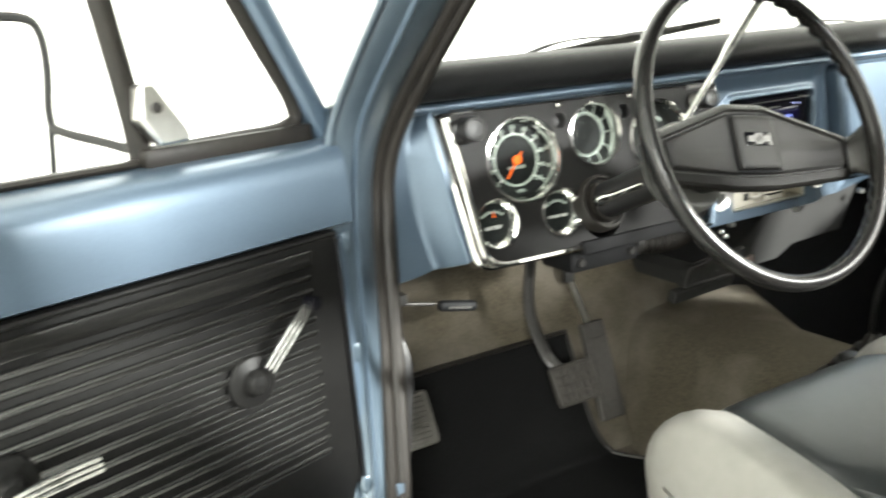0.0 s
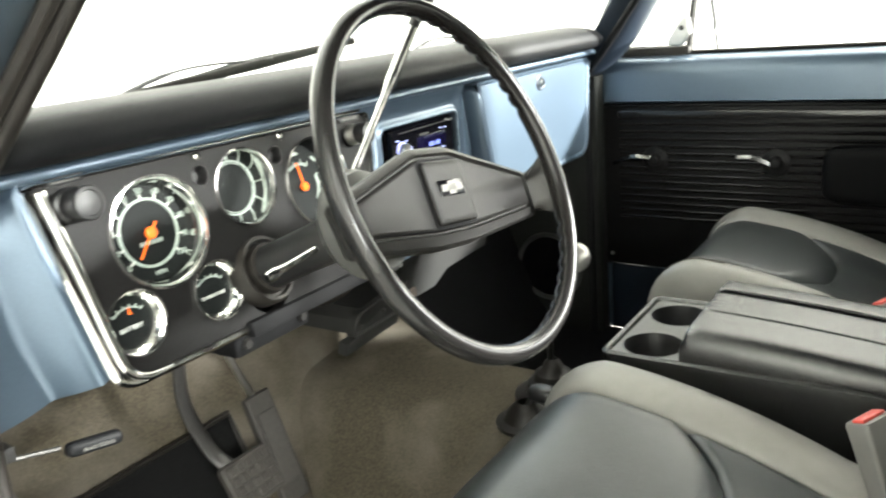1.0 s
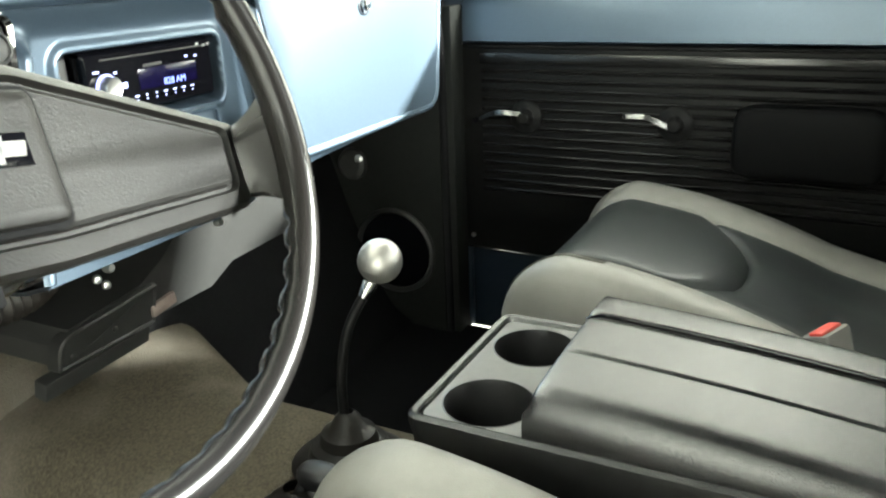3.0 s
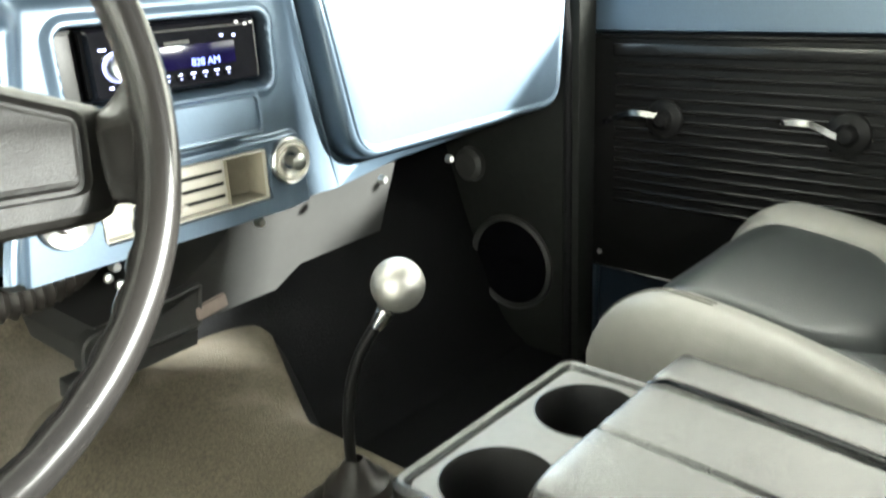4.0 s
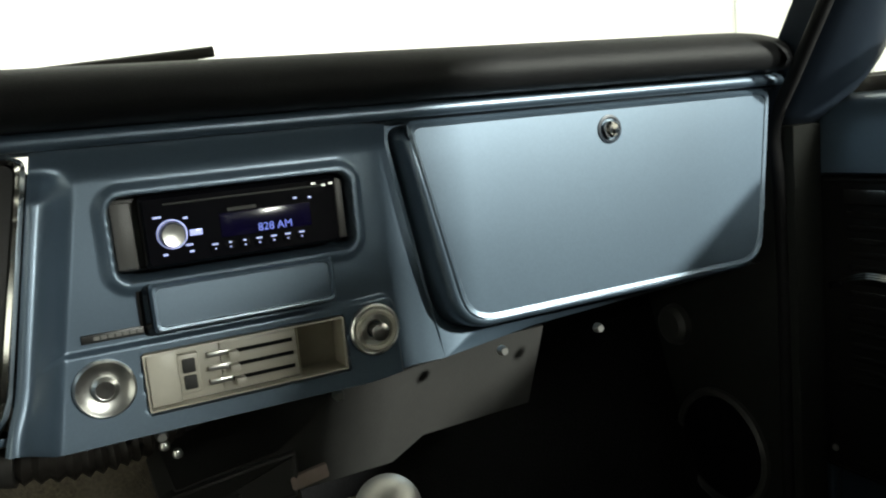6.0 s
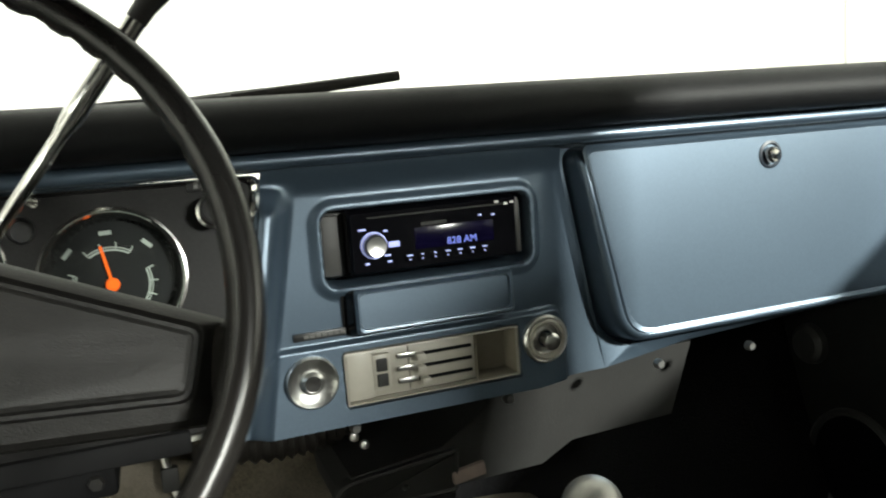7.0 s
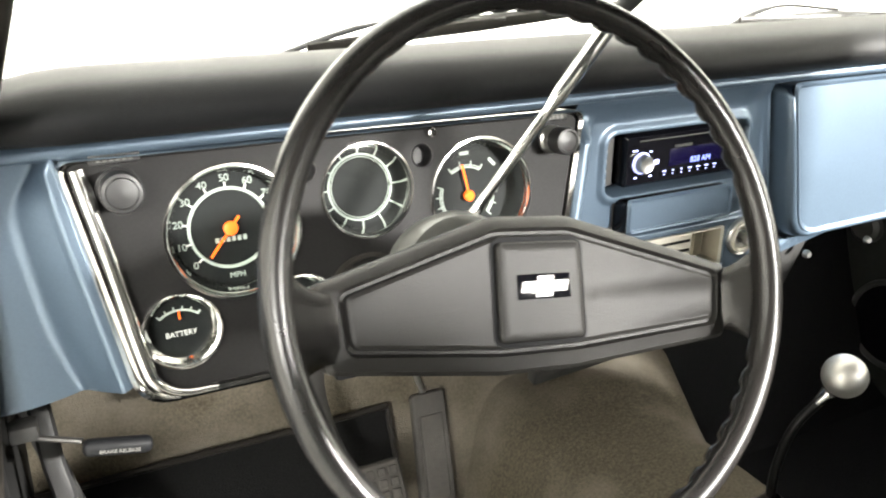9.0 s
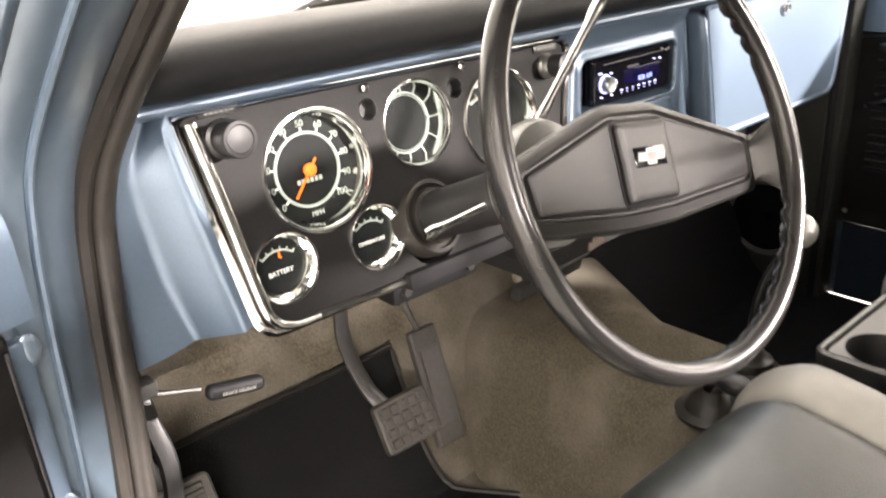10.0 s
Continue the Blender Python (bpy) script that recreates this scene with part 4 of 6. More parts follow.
lathe(bm := bmesh.new(), [(0.0128, 0.0), (0.0128, 0.002), (0.0116, 0.0026), (0.0116, 0.0)], dash_at(-0.0205, FY, 0.6315), 36)
part("knob_glow", bm, DISPLAY_LIT, radio, "glowing blue-white ring")
lathe(bm := bmesh.new(), [(0.0108, 0.0), (0.0105, 0.010), (0.0095, 0.0118), (0.003, 0.0105), (0, 0.0105)], dash_at(-0.0205, FY, 0.6315), 36)
part("volume_knob", bm, SILVER, radio, "round silver volume knob")
for i in range(7):
    x = 0.0140 + 0.0130 * i
    part("button", box(bmesh.new(), (x, FY - 0.0005, 0.6150), (0.0085, 0.002, 0.0060), 0.0006), GLOSS_BLACK, radio)
    part("button_light", box(bmesh.new(), (x, FY - 0.0018, 0.6178), (0.0050 if i != 1 and i != 2 else 0.0022, 0.0006, 0.0014)), DISPLAY_LIT, radio)
    part("button_light", box(bmesh.new(), (x, FY - 0.0018, 0.6138), (0.0014, 0.0006, 0.0013)), DISPLAY_LIT, radio)
for x, z, w in ((-0.031, 0.6470, 0.007), (-0.0080, 0.6440, 0.004), (-0.028, 0.6145, 0.004), (-0.006, 0.6145, 0.004), (-0.0075, 0.6205, 0.006), (-0.0005, 0.6305, 0.011), (0.0895, 0.6490, 0.0035), (0.1035, 0.6480, 0.0035)):
    part("button_light", box(bmesh.new(), (x, FY - 0.0006, z), (w, 0.0012, 0.0018 if w < 0.0095 else 0.0055), 0.0003 if w < 0.0095 else 0.0025), DISPLAY_LIT, radio)
part("logo_bar", box(bmesh.new(), (0.041, FY - 0.0004, 0.6465), (0.026, 0.0008, 0.0030)), BOX_GREY, radio, "small grey printed bar")
for x0, x1 in ((-0.0665, -0.0490), (0.1330, 0.1415)):
    part("side_cheek", box(bmesh.new(), ((x0 + x1) / 2, FACE + 0.0145, 0.6330), (x1 - x0, 0.006, 0.058), 0.002), CHEEK, radio, "plain grey filler beside the radio")
part("slot", box(bmesh.new(), (0.045, FY - 0.0002, 0.6575), (0.140, 0.0012, 0.0016), 0.0004), BOX_GREY, radio, "grey line along the disc slot")
for x, z in ((0.108, 0.6600), (0.118, 0.6575), (0.1245, 0.6585)):
    part("marking", box(bmesh.new(), (x, FY - 0.0008, z), (0.0042, 0.0008, 0.0024)), SILVER, radio)

# ---- heater control ----
heater = thing("heater_control", "cream heater control panel with three sliders and round dials", "heater control")
heater.location.z = 0.004
bm = bmesh.new()
rim_out, rim_in = rect(-0.0597, 0.4768, 0.1217, 0.5282), rect(-0.0582, 0.4783, 0.1202, 0.5267)
loft(bm, [at_y(rounded(rim_out, 0.002), FACE + 0.006), at_y(rounded(rim_out, 0.002), FACE - 0.0075), at_y(rounded(rim_in, 0.002), FACE - 0.0080), at_y(rounded(rim_in, 0.002), FACE + 0.004)])
part("housing", bm, HEATER, heater, "thin cream plastic rim")
part("floor_plate", box(bmesh.new(), (0.009, FACE + 0.009, 0.5025), (0.135, 0.012, 0.0480), 0.001), HEATER, heater)
bm = bmesh.new()
pocket = rect(0.0766, 0.4786, 0.1199, 0.5264)
loft(bm, [at_y(rounded(pocket, 0.002), FACE - 0.0035), at_y(rounded(pocket, 0.002), FACE + 0.026)], cap_end=True)
part("pocket", bm, material("tan_pocket_plastic", (0.26, 0.235, 0.18), 0.5, 0, 0.08, 80, second=(0.17, 0.15, 0.11), second_scale=20), heater, "deep tan pocket beside the sliders")
part("cheek", box(bmesh.new(), (-0.044, FACE + 0.003, 0.5025), (0.026, 0.012, 0.0465), 0.002), HEATER, heater)
bm = bmesh.new()
box(bm, (-0.0225, FACE + 0.004, 0.5035), (0.018, 0.014, 0.036), 0.002)
sw = part("switch_frame", bm, HEATER, heater)
for z in (0.496, 0.511):
    part("switch", box(bmesh.new(), (-0.0225, FACE - 0.0035, z), (0.011, 0.004, 0.0125), 0.001), BOX_GREY, sw, "grey rocker switch")
part("slider_plate", box(bmesh.new(), (0.041, FACE + 0.002, 0.5025), (0.070, 0.004, 0.044), 0.001), HEATER, heater)
for z in (0.490, 0.5025, 0.515):
    part("slider_slot", box(bmesh.new(), (0.041, FACE - 0.0004, z), (0.062, 0.0015, 0.0034)), UNDER, heater, "black slider slot")
    part("slider_arm", box(bmesh.new(), (0.004, FACE - 0.0015, z + 0.001), (0.020, 0.003, 0.0050), 0.001), SILVER, heater, "worn metal slider arm")
    part("slider", box(bmesh.new(), (0.016 + 0.004 * (z < 0.5), FACE - 0.006, z - 0.001), (0.009, 0.011, 0.0066), 0.0016), HEATER, heater, "cream slider lever")
for x, z, nm in ((-0.092, 0.5075, "plain"), (0.151, 0.5105, "fan")):
    lathe(bm := bmesh.new(), [(0.0250, 0.0), (0.0250, 0.0050), (0.0232, 0.0068), (0.0215, 0.0060), (0.018, 0.0034), (0.0095, 0.0026), (0.0085, 0.0040)], dash_at(x, FACE - 0.0068, z), 40)
    b = part("dial_bowl", bm, SILVER, heater, "round chrome dial bowl")
    prof = [(0.0115, 0.002), (0.0112, 0.006), (0.0080, 0.0085), (0.0040, 0.0075), (0, 0.0060)] if nm == "plain" else [(0.0060, 0.001), (0.0060, 0.013), (0.0085, 0.014), (0.0085, 0.019), (0.005, 0.021), (0, 0.021)]
    part("dial_knob", lathe(bmesh.new(), prof, dash_at(x, FACE - 0.0068, z), 24), SILVER, heater, "silver turning knob")
    if nm == "plain":
        part("dial_cap", lathe(bmesh.new(), [(0.0078, 0.0082), (0.0075, 0.0090), (0.004, 0.0088), (0, 0.0086)], dash_at(x, FACE - 0.0068, z), 20), STEEL, heater, "dark dial centre")
    else:
        part("dial_ring", lathe(bmesh.new(), [(0.0205, 0.0030), (0.0205, 0.0085), (0.0190, 0.0095), (0.0160, 0.0085), (0.0155, 0.0030)], dash_at(x, FACE - 0.0068, z), 32), HEATER, heater, "cream plastic dial ring")

# ---- steering wheel and column ----
NORMAL = Vector((math.sin(radians(1.2)) * math.cos(radians(23.4)), -math.cos(radians(1.2)) * math.cos(radians(23.4)), math.sin(radians(23.4))))
WHEEL_AT = Vector((-0.3555, -0.3058, 0.6768))
WHEEL = Matrix.Translation(WHEEL_AT) @ NORMAL.to_track_quat("Z", "Y").to_matrix().to_4x4()
RIM = 0.1808
wheel = thing("steering_wheel", "worn black two-spoke steering wheel with finger notches", "steering wheel")
bm = bmesh.new()
loops, n = [], 288
for i in range(n):
    a = 2 * math.pi * i / n
    deg = math.degrees(a) % 360
    near_spoke = min(abs((deg - s + 180) % 360 - 180) for s in (-8, 172))
    notch = max(0.0, min(1.0, (near_spoke - 16) / 8)) * max(0.0, math.sin(a * 54)) ** 0.7
    c, s = math.cos(a), math.sin(a)
    loop = []
    for k in range(14):
        b = 2 * math.pi * k / 14
        rr, hh = 0.0098 * math.cos(b), 0.0112 * math.sin(b)
        inner = max(0.0, math.cos(b - math.radians(236))) ** 3
        rr += 0.0038 * notch * inner
        hh += 0.0018 * notch * inner
        loop.append(WHEEL @ Vector(((RIM + rr) * c, (RIM + rr) * s, hh)))
    loops.append(loop)
loft(bm, loops, wrap=True)
part("rim", bm, WHEEL_BLACK, wheel, "glossy black rim with finger notches", 60)
HUB = WHEEL @ Matrix.Translation((0.0015, -0.0098, -0.030)) @ Matrix.Rotation(radians(-8), 4, "Z")


def flat_loop(points, h, m, scale=1.0, lift=None):
    return [m @ Vector((p[0] * scale, p[1] * scale, lift(p[0] * scale, p[1] * scale) if lift else h)) for p in points]


COVER = ([(-0.153, 0.012), (-0.03, 0.052), (0.03, 0.052), (0.172, 0.012), (0.166, -0.042), (0.03, -0.053), (-0.03, -0.053), (-0.147, -0.042)])
BORDER = ([(-0.137, 0.0055), (-0.029, 0.0405), (0.029, 0.0405), (0.156, 0.0055), (0.152, -0.0290), (0.03, -0.0375), (-0.03, -0.0375), (-0.133, -0.0290)])
SOFT = [0.006, 0.03, 0.03, 0.006, 0.008, 0.02, 0.02, 0.008]


def ringed(corners, d):
    return rounded(shrink(corners, d), [max(0.0015, r - d * 0.6) for r in SOFT])


def inset(points, d):
    n, out = len(points), []
    turn = math.copysign(1, sum(points[i].x * points[(i + 1) % n].y - points[(i + 1) % n].x * points[i].y for i in range(n)))
    for i, p in enumerate(points):
        t = (points[(i + 1) % n] - points[i - 1])
        nrm = Vector((-t.y, t.x)).normalized() if t.length > 1e-9 else Vector((0, 0))
        out.append(p + nrm * (d * turn))
    return out


bm = bmesh.new()
loft(bm, [flat_loop(ringed(COVER, 0.004), -0.026, HUB), flat_loop(ringed(COVER, 0), -0.018, HUB), flat_loop(ringed(COVER, 0), -0.006, HUB), flat_loop(ringed(COVER, 0.003), -0.002, HUB), flat_loop(ringed(BORDER, -0.003), 0.001, HUB),
          flat_loop(ringed(BORDER, -0.001), -0.0030, HUB), flat_loop(ringed(BORDER, 0.0012), -0.0030, HUB), flat_loop(ringed(BORDER, 0.0022), 0.0008, HUB), flat_loop(ringed(BORDER, 0.0045), 0.0020, HUB)], True, True)
part("hub_cover", bm, HUB_GREY, wheel, "grained dark grey hub cover", 25)
PAD_SHAPE = [(-0.033, -0.032), (0.033, -0.032), (0.0325, 0.034), (-0.0325, 0.034)]


def padded(d):
    return rounded(shrink(PAD_SHAPE, d), max(0.0015, 0.006 - d))


bm = bmesh.new()
loft(bm, [flat_loop(padded(-0.0032), -0.002, HUB), flat_loop(padded(-0.0032), 0.0027, HUB)], True, True)
part("pad_groove", bm, UNDER, wheel)
bm = bmesh.new()
loft(bm, [flat_loop(padded(0), 0.000, HUB), flat_loop(padded(0), 0.0055, HUB), flat_loop(padded(0.0012), 0.0072, HUB), flat_loop(padded(0.004), 0.0085, HUB), flat_loop(padded(0.007), 0.0088, HUB)], True, True)
part("horn_pad", bm, HUB_GREY, wheel, "raised square horn pad", 25)
bm = bmesh.new()
box(bm, (0, 0.004, 0.0090), (0.041, 0.0165, 0.0012), 0.0004, HUB)
badge = part("emblem_recess", bm, GLOSS_BLACK, wheel)
bm = bmesh.new()
for xs in ([(-0.0185, -0.0035), (0.0165, -0.0035), (0.0185, 0.0035), (-0.0165, 0.0035)], [(-0.0072, -0.0068), (0.0052, -0.0068), (0.0072, 0.0068), (-0.0052, 0.0068)]):
    o = [Vector((x, y + 0.004)) for x, y in xs]
    loft(bm, [flat_loop(o, 0.0094, HUB), flat_loop(o, 0.0108, HUB)], True, True)
part("emblem", bm, EMBLEM, badge, "plain silver metal emblem")
for sx in (-1, 1):
    bm = bmesh.new()
    end, inner_end = RIM - 0.004, 0.150 if sx > 0 else 0.132
    loops = []
    for t in steps(0, 1, 8):
        x = sx * (inner_end + (end - inner_end) * t) + 0.008 * (1 - t)
        h = 0.023 + 0.016 * max(0, t - 0.45) ** 2 / 0.3
        zc = -0.012 + 0.042 * t ** 1.6
        loops.append([HUB @ Vector((x, -0.014 + dy * h, zc + dz)) for dy, dz in ((-1, -0.006), (-0.9, 0.003), (-0.5, 0.0065), (0.5, 0.0065), (0.9, 0.003), (1, -0.006), (0.6, -0.010), (-0.6, -0.010))])
    loft(bm, loops, True, True)
    part("spoke", bm, WHEEL_BLACK, wheel, "", 50)

column = thing("steering_column", "black steering column with chrome levers", "steering column")
AXIS = (Vector((-0.376, -0.02, 0.552)) - Vector((-0.350, -0.275, 0.660))).normalized()
COLUMN = Matrix.Translation((-0.350, -0.275, 0.660)) @ AXIS.to_track_quat("Z", "Y").to_matrix().to_4x4()
part("bowl", lathe(bmesh.new(), [(0.024, 0.030), (0.034, 0.034), (0.041, 0.045), (0.043, 0.068), (0.041, 0.085), (0.034, 0.092)], COLUMN, 40), BLACK, column, "black column bowl")
part("indicator_collar", lathe(bmesh.new(), [(0.036, 0.086), (0.056, 0.091), (0.061, 0.100), (0.0605, 0.118), (0.050, 0.130), (0.027, 0.137)], COLUMN, 40), COLLAR, column, "grey metal shift indicator collar")
part("jacket", lathe(bmesh.new(), [(0.027, 0.130), (0.026, 0.20), (0.026, 0.30), (0.026, 0.46)], COLUMN, 32), BLACK, column, "black column jacket")
part("flange", lathe(bmesh.new(), [(0.043, 0.285), (0.043, 0.268), (0.040, 0.262), (0.036, 0.262), (0.035, 0.267), (0.031, 0.267), (0.030, 0.258), (0.025, 0.256)], COLUMN, 36), RUBBER, column, "black rubber column boot")
bm = bmesh.new()
box(bm, (-0.335, 0.055, 0.462), (0.135, 0.080, 0.045), 0.006, Matrix())
part("support_bracket", bm, UNDER, column, "dark steel column support under the dash")
for x in (-0.385, -0.285):
    part("bolt", lathe(bmesh.new(), [(0, 0.006), (0.006, 0.006), (0.0075, 0.001), (0.0075, 0)], dash_at(x, 0.015, 0.456), 6), STEEL, column)
bm = bmesh.new()
base, tip = Vector((-0.318, -0.142, 0.676)), Vector((-0.207, -0.157, 0.818))
lever_line = smooth_path([base - (tip - base) * 0.15, base, base.lerp(tip, 0.5), tip], 6)
tube(bm, lever_line, [0.0055] * 7 + [0.0046] * 6 + [0.0068] * 6, 12)
lever = part("shift_lever", bm, CHROME, column, "long chrome column lever")
d = (tip - base).normalized()
lathe(bm := bmesh.new(), [(0.0072, -0.002), (0.0075, 0.008), (0.0115, 0.028), (0.0125, 0.040), (0.011, 0.046), (0.006, 0.049), (0, 0.0495)], Matrix.Translation(tip) @ d.to_track_quat("Z", "Y").to_matrix().to_4x4(), 20)
part("lever_knob", bm, BLACK, lever, "black tapered lever knob")
bm = bmesh.new()
tube(bm, smooth_path([(-0.365, -0.135, 0.600), (-0.41, -0.125, 0.590), (-0.452, -0.112, 0.579)], 5), [0.0042] * 8 + [0.0050, 0.0075, 0.0065], 10)
part("turn_lever", bm, CHROME, column, "short chrome turn signal lever")
lathe(bm := bmesh.new(), [(0.010, 0), (0.011, 0.004), (0.008, 0.010), (0, 0.012)], dash_at(-0.30, -0.012, 0.505), 20)
part("ignition_lock", bm, CHROME, column, "chrome ignition lock")

# ---- pedals ----
def pedal(name, label, cx, y_low, z_low, y_top, z_top, w, mat, ribs, arm_line, arm_mat, lean=0.0):
    p = thing(name, label, "pedal", "foot pedals")
    low, top = Vector((cx + lean / 2, y_low, z_low)), Vector((cx - lean / 2, y_top, z_top))
    up = (top - low)
    right = Vector((1, 0, 0))
    out = up.cross(right).normalized() * -1
    if out.y > 0:
        out = -out
    m = Matrix((((right.x, up.normalized().x, out.x, (low.x + top.x) / 2), (right.y, up.normalized().y, out.y, (low.y + top.y) / 2), (right.z, up.normalized().z, out.z, (low.z + top.z) / 2), (0, 0, 0, 1))))
    h = up.length
    bm = bmesh.new()
    outline = rounded([(-w / 2, -h / 2), (w / 2, -h / 2), (w / 2 * 0.96, h / 2), (-w / 2 * 0.96, h / 2)], min(w, h) * 0.12)
    loft(bm, [flat_loop(outline, -0.006, m), flat_loop(outline, 0.004, m), flat_loop(inset(outline, 0.003), 0.007, m)], True, True)
    padding = part("pad", bm, mat, p)
    nx, nz = ribs
    for i in range(nx):
        for j in range(nz):
            bw, bh = w * 0.86 / nx, h * 0.84 / nz
            bm = bmesh.new()
            box(bm, (-w * 0.43 + bw * (i + 0.5), -h * 0.42 + bh * (j + 0.5), 0.008), (bw * 0.74, bh * 0.78, 0.005), 0.0012, m, 1)
            part("tread", bm, mat, padding)
    if arm_line:
        part("arm", tube(bmesh.new(), smooth_path(arm_line, 7), 0.0062, 10, flat=1.9, up=(1, 0, 0)), arm_mat, p)
    return p


TREAD = material("worn_pedal_rubber", (0.022, 0.019, 0.016), 0.7, 0, 0.25, 150, 0.3, 500, second=(0.045, 0.040, 0.034), second_scale=30)
GAS = material("grey_pedal_rubber", (0.042, 0.038, 0.034), 0.7, 0, 0.15, 120, 0.3, 500)
pedal("brake_pedal", "square worn rubber brake pedal on a steel arm", -0.333, 0.092, 0.178, 0.128, 0.240, 0.090, TREAD, (5, 4), [(-0.345, 0.125, 0.222), (-0.365, 0.150, 0.26), (-0.38, 0.170, 0.34), (-0.375, 0.165, 0.43), (-0.372, 0.16, 0.50)], STEEL)
gas = pedal("gas_pedal", "long grey rubber accelerator pedal hinged at the floor", -0.204, 0.155, 0.085, 0.238, 0.252, 0.055, GAS, (1, 1), None, SILVER, -0.018)
part("rod", tube(bmesh.new(), smooth_path([(-0.200, 0.240, 0.250), (-0.214, 0.25, 0.30), (-0.226, 0.258, 0.345), (-0.236, 0.262, 0.40)], 5), 0.005, 8), SILVER, gas, "bright steel linkage rod")
part("bracket", box(bmesh.new(), (-0.228, 0.258, 0.350), (0.020, 0.014, 0.030), 0.003), BOX_GREY, gas)
pedal("parking_brake_pedal", "pale ribbed parking brake pedal beside the kick panel", -0.648, 0.098, 0.190, 0.135, 0.268, 0.075, material("pale_pedal_rubber", (0.055, 0.051, 0.044), 0.7, 0, 0.2, 120, 0.3, 500), (1, 9), [(-0.660, 0.135, 0.25), (-0.675, 0.155, 0.30), (-0.690, 0.16, 0.37), (-0.70, 0.15, 0.45)], BOX_GREY)
bm = bmesh.new()
bracket = thing("brake_bracket", "black steel parking brake bracket beside the kick panel", "bracket")
tube(bm, smooth_path([(-0.685, 0.10, 0.475), (-0.680, 0.075, 0.40), (-0.675, 0.06, 0.33), (-0.70, 0.05, 0.18), (-0.705, 0.05, 0.06)], 6), 0.006, 8, flat=1.8, up=(1, 0, 0))
part("bar", bm, BLACK, bracket)
part("foot", box(bmesh.new(), (-0.706, 0.055, 0.050), (0.018, 0.034, 0.030), 0.003), BLACK, bracket)
part("bolt", lathe(bmesh.new(), [(0, 0.004), (0.006, 0.004), (0.007, 0), (0, 0)], Matrix.Translation((-0.697, 0.055, 0.05)) @ Matrix.Rotation(radians(90), 4, "Y"), 6), STEEL, bracket)
handle = thing("brake_release_handle", "black brake release pull handle with white print", "pull handle")
M = Matrix.Translation((-0.620, -0.012, 0.448)) @ Matrix.Rotation(radians(12), 4, "Y")
part("grip", box(bmesh.new(), (0, 0, 0), (0.060, 0.015, 0.0150), 0.006, M, 3), PAD, handle)
lettering("BRAKE RELEASE", 0.0050, M @ Matrix.Translation((0.001, -0.0079, -0.001)) @ FACING, TRAY, handle, 0.0003)
part("rod", tube(bmesh.new(), [(-0.648, 0.0, 0.454), (-0.69, 0.02, 0.458), (-0.70, 0.06, 0.46)], 0.0028, 8), STEEL, handle)
part("bracket", box(bmesh.new(), (-0.694, 0.025, 0.464), (0.024, 0.022, 0.016), 0.003), BOX_GREY, handle)

# floor mat on the driver's side
bm = bmesh.new()
def mat_edge(y):
    return -0.262 + 0.16 * max(0.0, min(1.0, (0.13 - y) / 0.20))


rows = [[Vector((x, p.x - 0.012, p.z + 0.008)) for x in steps(-0.735, mat_edge(p.x), 8)] for p in smooth_path([(y, 0, z) for y, z in toe_profile()], 6) if -0.5 < p.x < 0.246]
slab(bm, rows, (0, 0.006, -0.006))
floor_mat = thing("floor_mat", "black rubber-backed mat with bound edge on the driver's floor", "floor mat")
part("mat", bm, MAT, floor_mat)
bound = [r[-1] for r in rows] + rows[-1][::-1][1:]
part("edging", tube(bmesh.new(), bound, 0.0045, 8), RUBBER, floor_mat, "shiny black bound edge")

# ---- under the dash ----
duct = thing("heater_duct", "grey plastic heater duct under the dashboard", "heater duct")
bm = bmesh.new()
front = [(0.165, 0.452), (0.400, 0.452), (0.386, 0.352), (0.240, 0.347), (0.200, 0.322), (-0.052, 0.318), (-0.054, 0.345), (-0.040, 0.362), (0.065, 0.376), (0.10, 0.40), (0.14, 0.445)]
loft(bm, [at_y(front, 0.33), at_y(front, lambda x, z: 0.105 + (0.45 - z) * 0.25), at_y([(x * 0.99 + 0.001, z * 0.995 + 0.002) for x, z in front], lambda x, z: 0.100 + (0.45 - z) * 0.25)], True, True)
part("housing", bm, BOX_GREY, duct)
part("bracket", box(bmesh.new(), (0, 0, 0), (0.165, 0.018, 0.024), 0.002, pose(0.005, 0.145, 0.300, 15, 0, 4)), BOX_GREY, duct, "flat grey mounting bracket")
cover_plate = rounded([(-0.060, 0.316), (0.085, 0.318), (0.085, 0.374), (-0.060, 0.358)], [0.004, 0.004, 0.004, 0.028])
bm = bmesh.new()
loft(bm, [at_y(cover_plate, lambda x, z: 0.110 + (0.45 - z) * 0.25), at_y(cover_plate, lambda x, z: 0.092 + (0.45 - z) * 0.25), at_y(inset(cover_plate, 0.0025), lambda x, z: 0.0895 + (0.45 - z) * 0.25), at_y(inset(cover_plate, 0.005), lambda x, z: 0.092 + (0.45 - z) * 0.25)], True, True)
part("lower_plate", bm, BOX_GREY, duct, "rounded grey lower plate")
for x, z in ((0.02, 0.338), (-0.04, 0.330)):
    part("rivet", lathe(bmesh.new(), [(0, 0.003), (0.003, 0.002), (0.004, 0)], dash_at(x, 0.092 + (0.45 - z) * 0.25, z), 10), STEEL, duct)
part("pink_tab", box(bmesh.new(), (0, 0, 0), (0.042, 0.008, 0.017), 0.003, pose(0.098, 0.121, 0.338, 0, -8, 0)), material("pinkish_foam", (0.20, 0.155, 0.135), 0.8, 0, 0.1, 100), duct, "pinkish foam strip")
hose = thing("air_hose", "black corrugated air hose under the dashboard", "air hose")
